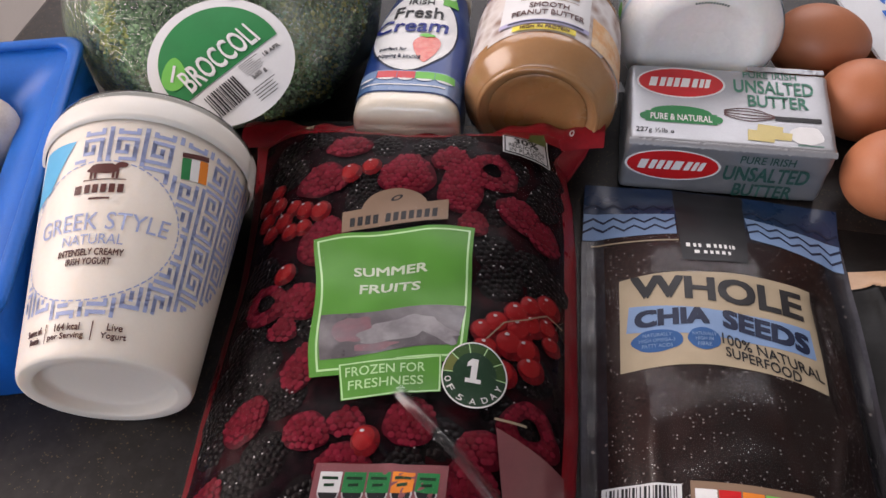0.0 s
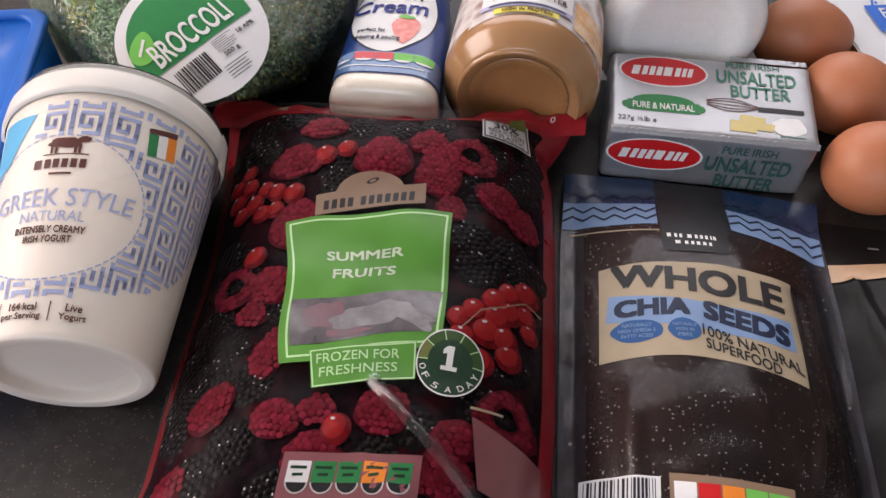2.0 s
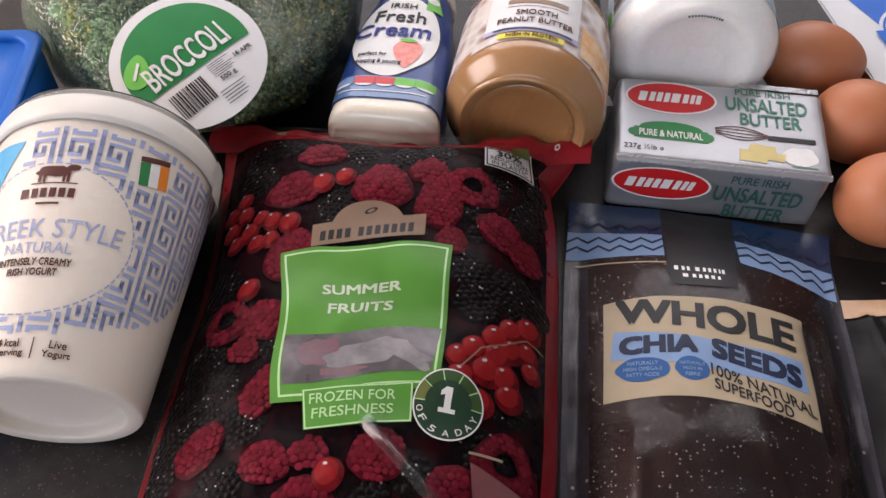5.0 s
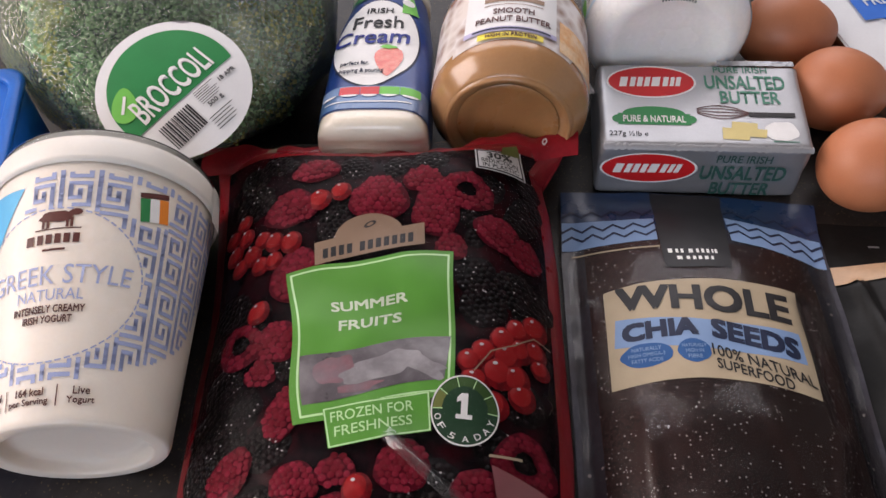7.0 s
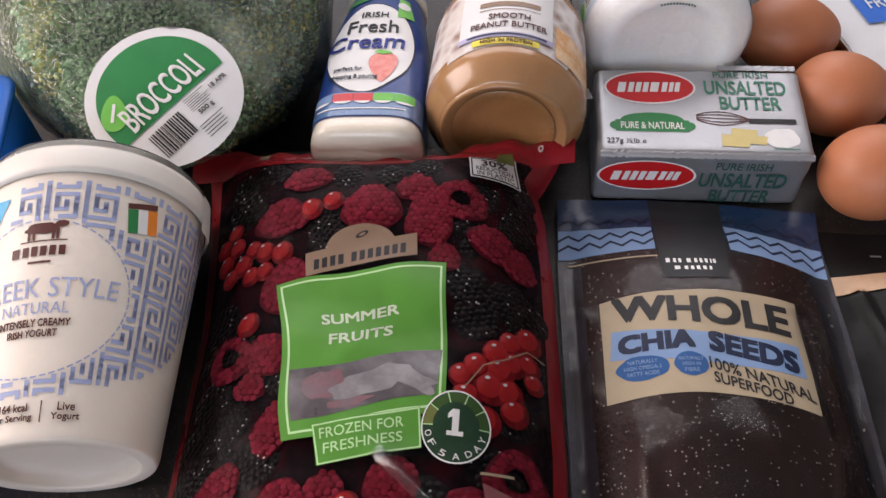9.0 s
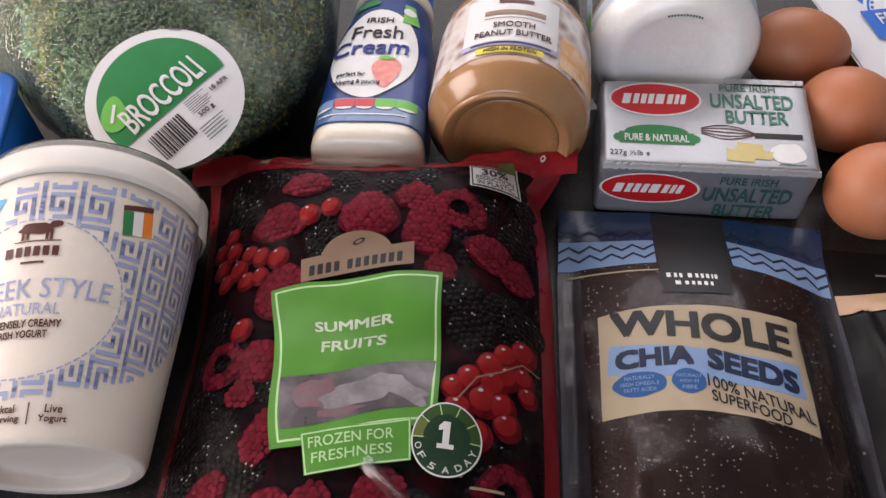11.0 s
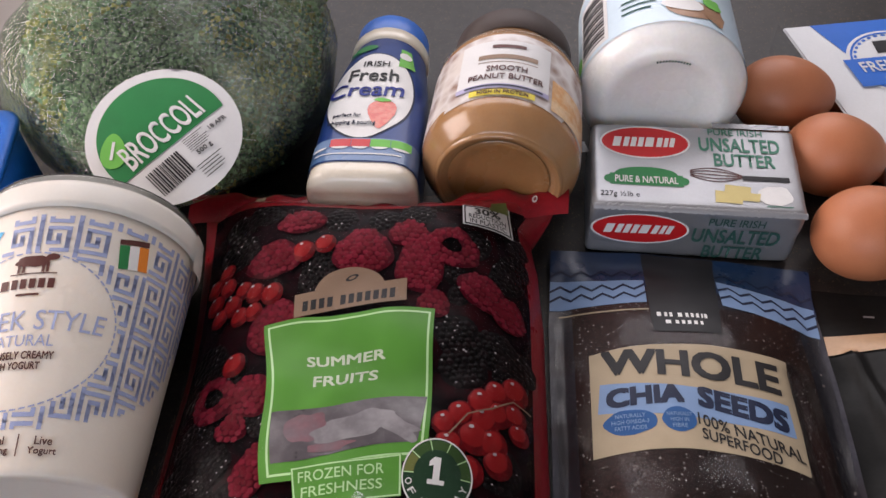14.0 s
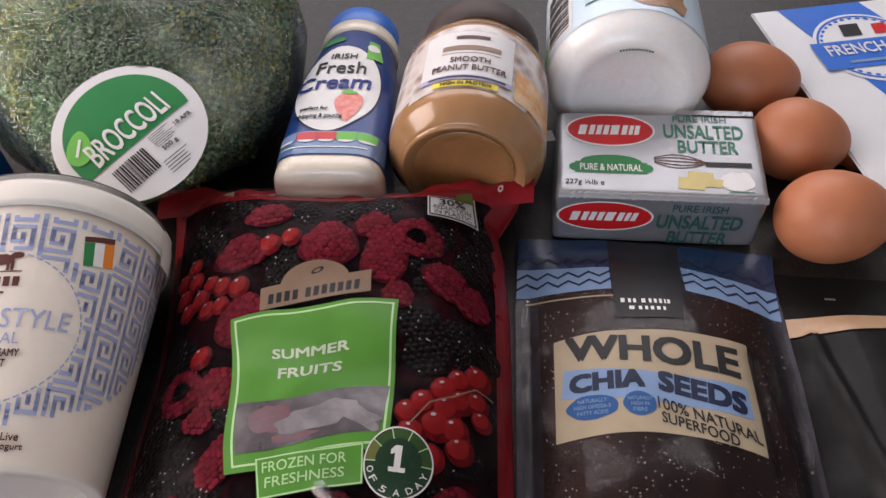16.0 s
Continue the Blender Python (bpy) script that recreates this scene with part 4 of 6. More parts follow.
    word(on_label, "FRESHNESS", ((-0.1045, -0.1645), (-0.0770, -0.1580), (-0.0775, -0.1542), (-0.1053, -0.1606)), 0.0035, 0.01, 8, w)
    part("lettering", w, INK_PALE_LIME, t)
    part("portion_badge", blob(on_label, -0.0585, -0.1510, 0.0124, 0.0138, 0.0036, rings=5, n=40), INK_DKGREEN, t, "dark green round portion badge")
    part("badge_ring", blob(on_label, -0.0585, -0.1510, 0.0126, 0.0140, 0.0039, rings=1, n=48, hole=0.955), INK_WHITE, t)
    part("badge_dial", blob(on_label, -0.0585, -0.1510, 0.0118, 0.0130, 0.0038, rings=2, n=36, hole=0.72, start=0, end=180), INK_OLIVE, t)
    part("badge_dial", blob(on_label, -0.0585, -0.1510, 0.0118, 0.0130, 0.0040, rings=2, n=8, hole=0.72, start=146, end=180), INK_MOSS, t)
    for a in (0, 36, 72, 108, 144, 180):
        c, q = math.cos(radians(a)), math.sin(radians(a))
        part("dial_tick", stroke(on_label, ((-0.0585 + 0.0085 * c, -0.1510 + 0.0094 * q), (-0.0585 + 0.0120 * c, -0.1510 + 0.0132 * q)), 0.0004, 0.0041, 0.002), INK_PALE_LIME, t)
    w = rect(on_label, -0.0600, -0.1542, -0.0576, -0.1446, 0.0042, 2, 6)
    rect(on_label, -0.0618, -0.1545, -0.0558, -0.1528, 0.0041, 3, 2, w)
    quad(on_label, ((-0.0616, -0.1482), (-0.0600, -0.1476), (-0.0600, -0.1446), (-0.0616, -0.1464)), 0.0042, 2, 2, w)
    for ch, a in zip("OF5ADAY", (197, 217, 246, 274, 300, 320, 340)):
        x, y = -0.0585 + 0.0102 * math.cos(radians(a)), -0.1510 + 0.0112 * math.sin(radians(a))
        c, s = math.cos(radians(a + 90)) * 0.0012, math.sin(radians(a + 90)) * 0.0012
        word(on_label, ch, ((x - c + s, y - s - c), (x + c + s, y + s - c), (x + c - s, y + s + c), (x - c - s, y - s + c)), 0.0041, 0.01, 0, w)
    part("lettering", w, INK_WHITE, t)
    # plastic-saving tag near the corner
    def tag(u, v, off):
        x = (1 - v) * (-0.0605 + 0.0230 * u) + v * (-0.0620 + 0.0215 * u)
        y = (1 - v) * (-0.0325 + 0.0035 * u) + v * (-0.0190 + 0.0075 * u)
        return on_label(x, y, off)

    part("corner_tag", rect(tag, 0, 0, 1, 1, 0.0022, 14, 10), PAPER, t, "small white tag with a dark edge")
    edge = rect(tag, 0.03, 0.03, 0.97, 0.09, 0.0026, 10, 1)
    rect(tag, 0.03, 0.91, 0.97, 0.97, 0.0026, 10, 1, edge)
    rect(tag, 0.03, 0.09, 0.06, 0.91, 0.0026, 1, 8, edge)
    rect(tag, 0.94, 0.09, 0.97, 0.91, 0.0026, 1, 8, edge)
    part("tag_edge", edge, INK_BLACK, t)
    w = word(tag, "30%", wrect(0.24, 0.56, 0.78, 0.86), 0.0028, 0.03, 8)
    word(tag, "REDUCTION", wrect(0.12, 0.34, 0.88, 0.52), 0.0028, 0.012, 12, w)
    word(tag, "IN PLASTIC", wrect(0.14, 0.12, 0.88, 0.30), 0.0028, 0.012, 12, w)
    part("lettering", w, INK_BLACK, t)
    part("tag_arrow", quad(tag, ((0.55, 0.86), (0.98, 0.86), (0.94, 1.20), (0.62, 1.15)), 0.0034, 6, 4), INK_MOSS, t)
    # glossy film over the sharp crease
    def crease(k, q, off):
        x, y = -0.0890 + 0.0530 * k, -0.1600 - 0.0450 * k
        return on_label(x + 0.0017 * q, y + 0.0020 * q, off)

    part("film_crease", rect(crease, 0.05, -1.0, 1.0, 1.0, 0.0060, 40, 12), CREASE, t, "clear film drawn into a sharp crease")
    # clear film, loose over the print
    def over(q, k):
        x, y = pos(0.03 + 0.94 * q, 0.965 * k)
        return on_bag(x, y, 0.0) + Vector((0, 0, 0.0056))

    part("clear_film", sheet(over, span(0, 1, 110), span(0, 1, 140)), FRUIT_FILM, t, "clear glossy outer film")
    # milky panel and nutrition strip
    part("milky_panel", quad(on_label, ((-0.0430, -0.1950), (-0.0200, -0.2000), (-0.0210, -0.1770), (-0.0480, -0.1700)), 0.0020, 10, 10), PATCH_PINK, t)
    part("small_print_bar", quad(on_label, ((-0.0490, -0.1672), (-0.0370, -0.1660), (-0.0370, -0.1650), (-0.0490, -0.1662)), 0.0020, 6, 1), INK_SAND, t)
    part("nutrition_panel", quad(on_label, ((-0.1090, -0.2120), (-0.0620, -0.2030), (-0.0625, -0.1885), (-0.1090, -0.1935)), 0.0016, 14, 8), PATCH_PINK, t)
    for i, m in enumerate((INK_WHITE, INK_GREEN, INK_GREEN, INK_ORANGE, INK_GREEN)):
        x = -0.1068 + i * 0.0085
        y = -0.2032 + i * 0.0009
        cell = part("nutrition_cell", quad(on_label, ((x, y), (x + 0.0078, y + 0.0008), (x + 0.0078, y + 0.0078), (x, y + 0.0070)), 0.0020, 4, 4), m, t)
        b = quad(on_label, ((x + 0.001, y + 0.0045), (x + 0.0066, y + 0.005), (x + 0.0066, y + 0.006), (x + 0.001, y + 0.0055)), 0.0024, 3, 1)
        quad(on_label, ((x + 0.002, y + 0.0022), (x + 0.0056, y + 0.0027), (x + 0.0056, y + 0.0037), (x + 0.002, y + 0.0032)), 0.0024, 3, 1, b)
        part("print_bar", b, INK_DKGREEN, t)
        part("nutrition_cell", blob(on_label, x + 0.0039, y + 0.0004, 0.0039, 0.0038, 0.0020, 6, n=12, start=180, end=360), INK_BLACK, t)
        part("cell_edge", blob(on_label, x + 0.0039, y + 0.0004, 0.0039, 0.0038, 0.0026, 6, n=16, rings=1, hole=0.86, start=180, end=360), INK_GLINT, t)


fruit_bag()


# ---- pouch of chia seeds ----
def chia_left(y):
    return interp(y, (-0.235, -0.176, -0.05, -0.003), (-0.0105, -0.0128, -0.0182, -0.0182))


def chia_right(y):
    return interp(y, (-0.235, -0.16, -0.074, -0.0255, -0.005), (0.1090, 0.1100, 0.1095, 0.1070, 0.1090))


def chia_top(x):
    return interp(x, (-0.02, 0.03, 0.07, 0.111), (-0.0045, -0.0025, -0.0040, -0.0070))


CHIA_Y0 = -0.225


def chia_height(x, y):
    l, r = chia_left(y), chia_right(y)
    s = min(1.0, max(0.0, (x - l) / (r - l)))
    t = min(1.0, max(0.0, (y - CHIA_Y0) / (chia_top(x) - CHIA_Y0)))
    k = min(1.0, max(0.0, (0.5 - abs(s - 0.5)) / 0.5 - 0.10) / 0.90)
    side = (1 - (1 - k) ** 2.6)
    ends = max(0.0, 1 - max(0.0, (t - 0.35) / 0.62) ** 2.5) if t > 0.35 else 1.0
    ends *= min(1.0, 0.25 + t * 6)
    h = 0.0035 + 0.0205 * side * ends
    h += 0.0009 * noise.noise((x * 45, y * 30, 7.7)) + 0.0002 * noise.noise((x * 140, y * 120, 3.2))
    # soft creases beside the label and below it
    for (ax, ay), (bx, by), high, wide in (((0.086, -0.075), (0.090, -0.135), -0.0022, 0.0030), ((0.090, -0.135), (0.080, -0.170), 0.0016, 0.0030), ((0.012, -0.135), (0.014, -0.18), 0.0014, 0.004), ((0.06, -0.135), (0.07, -0.165), 0.0014, 0.0045)):
        dx, dy = bx - ax, by - ay
        q = min(1.0, max(0.0, ((x - ax) * dx + (y - ay) * dy) / (dx * dx + dy * dy)))
        h += high * math.exp(-(math.hypot(x - ax - q * dx, y - ay - q * dy) / wide) ** 2)
    return h


def on_chia(x, y, off):
    return Vector((x, y, chia_height(x, y) + 0.35 * off))




def on_paper(x, y, off):
    return on_chia(x + 0.0008, y + 0.0040, off)


METRIC |= {on_chia, on_paper}


def chia_pouch():
    t = thing("chia_seed_pouch", 0.046, -0.11, 0.0, "clear stand-up pouch of dark chia seeds lying flat", "seed pouch")

    def pos(s, k):
        y = CHIA_Y0 + k * (-0.004 - CHIA_Y0)
        for _ in range(3):
            x = chia_left(y) + s * (chia_right(y) - chia_left(y))
            y = CHIA_Y0 + k * (chia_top(x) - CHIA_Y0)
        return x, y

    part("front_film", sheet(lambda s, k: on_chia(*pos(s, k), 0.0), span(0, 1, 110), span(0, 1, 150)), POUCH_CLEAR, t, "clear greyish pouch film")
    part("back_film", sheet(lambda s, k: Vector((*pos(s, k), 0.0012)), span(0, 1, 20), span(0, 1, 30)), POUCH_CLEAR, t)
    part("seed_filling", sheet(lambda s, k: on_chia(*pos(0.085 + 0.825 * s, 0.83 * k), 0.0004), span(0, 1, 90), span(0, 1, 120)), CHIA, t, "dark brown chia seeds with pale specks")
    part("window_film", sheet(lambda s, k: on_chia(*pos(0.02 + 0.96 * s, 0.93 * k), 0.0007), span(0, 1, 90), span(0, 1, 130)), POUCH_FILM, t, "creased clear window film")
    # printed band with zigzags, and the black brand block
    part("blue_band", sheet(lambda s, k: on_chia(*pos(0.0 + s, 1 - 0.118 * (1 - k) - 0.02 * (1 - k) * max(0.0, s - 0.5)), 0.0008), span(0, 1, 60), span(0, 1, 10)), POUCH_BLUE, t, "deep blue printed band")
    for x0, x1, ya, yb in ((-0.018, 0.0265, -0.0330, -0.0315), (0.0615, 0.1065, -0.0280, -0.0385)):
        part("pale_blue_band", quad(on_chia, ((x0, ya - 0.0105), (x1, yb - 0.0090), (x1, yb + 0.0075), (x0, ya + 0.0075)), 0.0012, 20, 8), INK_PALE_BLUE, t)
        for lift in (0.0125, 0.0025, -0.0035):
            n = 9
            pts = [(x0 + (x1 - x0) * i / n, ya + (yb - ya) * i / n + lift + (0.0018 if i % 2 else -0.0018)) for i in range(n + 1)]
            part("zigzag_line", ribbon(on_chia, pts, 0.0016, 0.0016), INK_NAVY, t)
    part("brand_block", quad(on_chia, ((0.0275, -0.0600), (0.0575, -0.0590), (0.0625, -0.0042), (0.0270, -0.0030)), 0.0016, 10, 16), INK_BLACK, t, "black brand block with plain bars")
    marks(on_chia, ((0.0300, -0.0505), (0.0535, -0.0500), (0.0535, -0.0472), (0.0300, -0.0477)), (1, 0.7, 0.7, -0.4, 1, 0.7, 0.7, 0.7, 0.4, 0.7), 0.0020, INK_WHITE, t, 0.45)
    marks(on_chia, ((0.0335, -0.0550), (0.0510, -0.0545), (0.0510, -0.0522), (0.0335, -0.0527)), (1.2, 0.8, 0.7, 0.8, 0.8, 0.6), 0.0020, INK_WHITE, t, 0.45)
    part("zip_line", stroke(on_chia, ((-0.0130, -0.0470), (0.0265, -0.0455)), 0.0009, 0.0014, 0.003), INK_SAND, t)
    # sand-coloured label
    lab = sheet(lambda s, k: on_paper(-0.0012 + s * 0.0846 + 0.002 * (k - 1) * (s - 0.6), (-0.1262 - 0.0025 * s + 0.0035 * math.sin(s * math.pi)) * (1 - k) + (-0.0757 + 0.0027 * s + 0.0035 * math.sin(s * math.pi)) * k, 0.0012), span(0, 1, 60), span(0, 1, 36))
    part("sand_label", lab, INK_SAND, t, "sand-coloured paper-look label")
    part("blue_smear", quad(on_paper, ((0.0020, -0.1062), (0.0795, -0.1130), (0.0790, -0.0975), (0.0030, -0.0920)), 0.0016, 24, 6), INK_PALE_BLUE, t)
    word_ = word(on_paper, "WHOLE", ((0.0035, -0.0882), (0.0772, -0.0935), (0.0782, -0.0770), (0.0035, -0.0748)), 0.0020, 0.042, 10, arch=0.001)
    part("lettering", word_, INK_BLACK, t)
    word_ = word(on_paper, "CHIA", ((0.0052, -0.1046), (0.0358, -0.1030), (0.0358, -0.0938), (0.0052, -0.0952)), 0.0020, 0.070, 6)
    word(on_paper, "SEEDS", ((0.0410, -0.1040), (0.0768, -0.1118), (0.0778, -0.1012), (0.0415, -0.0938)), 0.0020, 0.070, 6, word_)
    part("lettering", word_, INK_NAVY, t)
    part("claim_badge", blob(on_paper, 0.0142, -0.1115, 0.0105, 0.0058, 0.0017, 2, 0.1, 1, n=26), INK_BLUE, t)
    part("claim_badge", blob(on_paper, 0.0330, -0.1108, 0.0066, 0.0058, 0.0017, 0, 0.1, 5, n=26), INK_BLUE, t)
    w = word(on_paper, "NATURALLY", wrect(0.0085, -0.1096, 0.0200, -0.1078), 0.0021, 0.01)
    word(on_paper, "HIGH OMEGA-3", wrect(0.0070, -0.1124, 0.0213, -0.1106), 0.0021, 0.01, 0, w)
    word(on_paper, "FATTY ACIDS", wrect(0.0082, -0.1152, 0.0203, -0.1134), 0.0021, 0.01, 0, w)
    word(on_paper, "NATURALLY", wrect(0.0282, -0.1092, 0.0380, -0.1076), 0.0021, 0.01, 0, w)
    word(on_paper, "HIGH IN", wrect(0.0295, -0.1118, 0.0366, -0.1101), 0.0021, 0.01, 0, w)
    word(on_paper, "FIBRE", wrect(0.0302, -0.1146, 0.0358, -0.1128), 0.0021, 0.01, 0, w)
    part("lettering", w, INK_PALE_BLUE, t)
    w = word(on_paper, "100% NATURAL", ((0.0402, -0.1126), (0.0815, -0.1240), (0.0805, -0.1186), (0.0402, -0.1070)), 0.0020, 0.014, 8)
    word(on_paper, "SUPERFOOD", ((0.0412, -0.1190), (0.0712, -0.1268), (0.0712, -0.1218), (0.0412, -0.1140)), 0.0020, 0.016, 8, w)
    part("lettering", w, INK_BLACK, t)
    # barcode and nutrition strip near the pouch's foot
    part("barcode_panel", rect(on_chia, -0.0050, -0.2050, 0.0225, -0.1720, 0.0012, 10, 8), PAPER, t)
    bars = bmesh.new()
    rnd = random.Random(3)
    x = -0.0035
    while x < 0.021:
        wd = rnd.choice((0.0003, 0.0005, 0.0009))
        rect(on_chia, x, -0.2040, x + wd, -0.1730, 0.0016, 1, 8, bars)
        x += wd + rnd.choice((0.0004, 0.0006, 0.0009))
    part("barcode", bars, INK_BLACK, t, kind="stuff")
    part("nutrition_panel", rect(on_chia, 0.0255, -0.1990, 0.0700, -0.1705, 0.0012, 12, 8), INK_TAN, t)
    for i, m in enumerate((INK_WHITE, INK_RED, INK_ORANGE, INK_LEAF, INK_LEAF)):
        part("nutrition_cell", rect(on_chia, 0.0270 + i * 0.0083, -0.1900, 0.0347 + i * 0.0083, -0.1735, 0.0016, 4, 5), m, t)


chia_pouch()


# ---- black pouch beside the chia seeds ----
def black_pouch():
    t = thing("black_pouch", 0.16, -0.11, 0.0, "matt black zip pouch with a tan tear strip lying flat", "pouch")

    def high(x, y):
        s, k = (x - 0.108) / 0.115, (y + 0.23) / 0.212
        s, k = min(1, max(0, s)), min(1, max(0, k))
        body = max(0.0, 1 - abs(2 * s - 1) ** 3.5) * (1 - max(0.0, (k - 0.3) / 0.7) ** 2 if k > 0.3 else 1)
        ridge = 0.003 * math.exp(-((x - (0.118 + 0.10 * max(0, -0.055 - y) * 1.6)) / 0.003) ** 2) * (1 if y < -0.055 else 0)
        return 0.0022 + 0.017 * body * (1 if y < -0.05 else max(0.0, (-0.02 - y) / 0.03) if y < -0.02 else 0) * min(1, 0.3 + 3 * s) + ridge + 0.0008 * noise.noise((x * 50, y * 50, 2.0))

    def on(x, y, off):
        return Vector((x, y, high(x, y) + off))

    part("front_film", rect(on, 0.108, -0.23, 0.223, -0.0178, 0.0, 60, 90), BLACK_POUCH, t)
    part("back_film", rect(lambda x, y, o: Vector((x, y, 0.0010)), 0.108, -0.23, 0.223, -0.0178, 0.0, 8, 8), BLACK_POUCH, t)
    part("tear_strip", quad(on, ((0.1085, -0.0560), (0.2225, -0.0440), (0.2225, -0.0375), (0.1085, -0.0455)), 0.0008, 40, 6), STRIP_TAN, t, "tan tear strip")
    # bright strip laid on as a painted glint of the film
    part("glint_strip", rect(on, 0.129, -0.0330, 0.134, -0.0318, 0.0006, 4, 1), FOIL, t)


black_pouch()


# ---- butter ----
def butter():
    t = thing("butter_pack", 0.05, 0.031, 0.0, "block of unsalted butter in pale foil wrap", "butter")
    corners = ((-0.0010, -0.0010), (0.1008, 0.0005), (0.1040, 0.0630), (-0.0005, 0.0612))
    Z = 0.0358
    bm = bmesh.new()
    lo = [bm.verts.new((x, y, 0.0003)) for x, y in corners]
    hi = [bm.verts.new((x, y, Z)) for x, y in corners]
    bm.faces.new(lo[::-1])
    bm.faces.new(hi)
    for i in range(4):
        j = (i + 1) % 4
        bm.faces.new((lo[i], lo[j], hi[j], hi[i]))
    bmesh.ops.bevel(bm, geom=list(bm.edges), offset=0.0034, segments=5, profile=0.5, affect="EDGES")
    bmesh.ops.subdivide_edges(bm, edges=[e for e in bm.edges if e.calc_length() > 0.02], cuts=24, use_grid_fill=True)
    for v in bm.verts:
        v.co += Vector((0.0004 * noise.noise(v.co * 130), 0.0005 * noise.noise(v.co * 120 + Vector((5, 0, 0))), 0.00012 * noise.noise(v.co * 90 + Vector((0, 9, 0)))))
    part("foil_wrap", bm, FOIL, t, "pale silvery foil wrap")

    def top(u, v, off):
        """u, v from 0 to 1 across the top."""
        (ax, ay), (bx, by), (cx, cy), (dx, dy) = corners
        return Vector(((1 - v) * ((1 - u) * ax + u * bx) + v * ((1 - u) * dx + u * cx), (1 - v) * ((1 - u) * ay + u * by) + v * ((1 - u) * dy + u * cy), Z + 0.00018 + 0.4 * off))

    def front(u, v, off):
        (ax, ay), (bx, by) = corners[:2]
        return Vector((ax + u * (bx - ax), ay + u * (by - ay) - 0.0005 - 0.4 * off, v * Z))

    def brand(f, u, v, ru, rv):
        o = part("brand_oval", blob(f, u, v, ru, rv, 0.0001, 2, rings=3, n=40), INK_RED, t, "red brand oval as a plain shape")
        part("oval_edge", blob(f, u, v, ru * 1.05, rv * 1.09, 0.0000, 2, rings=1, n=40, hole=0.9), INK_WHITE, t)
        k = ru * 0.06
        marks(f, ((u - ru * 0.76, v - rv * 0.36), (u + ru * 0.70, v - rv * 0.28), (u + ru * 0.70 + k, v + rv * 0.34), (u - ru * 0.76 + k, v + rv * 0.30)), (1.3, 0.9, 0.9, 0.9, 1.4, 0.9, 0.7, 0.8), 0.0003, INK_WHITE, t, 0.28)
        return o

    # crimped foil along the near edge and the far corner
    def fold(s, k):
        p = top(0.01 + 0.98 * s, 0.0, 0.0)
        wave = noise.noise((s * 60, 1.0, 2.0)) + 0.6 * noise.noise((s * 140, 4.0, 2.0))
        return p + Vector((0, 0.0008 - 0.0026 * k + 0.0005 * wave, 0.0004 - 0.0016 * k * k + 0.0005 * wave))

    part("foil_fold", sheet(fold, span(0, 1, 120), span(0, 1, 5)), FOIL, t)

    def corner(s, k):
        p = top(0.60 + 0.38 * s, 1.0, 0.0)
        wave = noise.noise((s * 24, k * 2, 7.0)) + 0.5 * noise.noise((s * 60, k * 3, 5.0))
        return p + Vector((0, 0.0022 - 0.0040 * k, 0.0002 + 0.0008 * abs(wave)))

    part("foil_fold", sheet(corner, span(0, 1, 60), span(0, 1, 8)), FOIL, t)
    brand(top, 0.262, 0.755, 0.212, 0.185)
    w = word(top, "PURE IRISH", wrect(0.575, 0.880, 0.840, 0.955), 0.0003, 0.012)
    word(top, "UNSALTED", wrect(0.525, 0.675, 0.915, 0.845), 0.0003, 0.03, 0, w)
    word(top, "BUTTER", wrect(0.590, 0.500, 0.880, 0.650), 0.0003, 0.03, 0, w)
    part("lettering", w, INK_TEAL, t)
    bar = rect(top, 0.085, 0.235, 0.435, 0.365, 0.0002)
    blob(top, 0.085, 0.30, 0.028, 0.045, 0.0002, n=10, start=90, end=270, bm=bar)
    blob(top, 0.435, 0.30, 0.028, 0.045, 0.0002, n=10, start=-90, end=90, bm=bar)
    blob(top, 0.26, 0.365, 0.15, 0.085, 0.00015, 0, n=24, start=0, end=180, bm=bar)
    part("green_banner", bar, INK_GREEN, t, "green banner")
    part("lettering", word(top, "PURE & NATURAL", wrect(0.110, 0.262, 0.410, 0.338), 0.0005, 0.02), INK_WHITE, t)
    part("lettering", word(top, "227g ½lb e", wrect(0.040, 0.085, 0.225, 0.155), 0.0003, 0.01), INK_BLACK, t)
    # whisk, butter pats and sugar
    wh = bmesh.new()
    for k in (-1.0, -0.55, 0.0, 0.55, 1.0):
        pts = [(0.47 + 0.25 * i / 14, 0.405 - 0.02 * i / 14 + k * 0.075 * math.sin(math.pi * min(1, (i / 14) * 0.85 + 0.12))) for i in range(15)]
        for a, b in zip(pts, pts[1:]):
            quad(top, ((a[0], a[1] - 0.005), (b[0], b[1] - 0.005), (b[0], b[1] + 0.005), (a[0], a[1] + 0.005)), 0.0002, 1, 1, wh)
    part("whisk_print", wh, INK_BROWN, t)
    part("whisk_handle_print", rect(top, 0.715, 0.345, 0.935, 0.400, 0.0003), INK_BLACK, t)
    pats = quad(top, ((0.575, 0.09), (0.70, 0.08), (0.71, 0.20), (0.58, 0.22)), 0.0002)
    quad(top, ((0.62, 0.19), (0.74, 0.17), (0.75, 0.27), (0.63, 0.29)), 0.00025, 4, 4, pats)
    quad(top, ((0.70, 0.12), (0.78, 0.11), (0.79, 0.20), (0.71, 0.21)), 0.0003, 4, 4, pats)
    part("butter_print", pats, INK_BUTTER, t)
    part("sugar_print", blob(top, 0.86, 0.19, 0.08, 0.11, 0.0002, 0, 0.2, 3), INK_WHITE, t)
    part("small_print_bar", rect(top, 0.81, 0.065, 0.93, 0.075, 0.0003), INK_TEAL, t)
    brand(front, 0.245, 0.58, 0.225, 0.27)
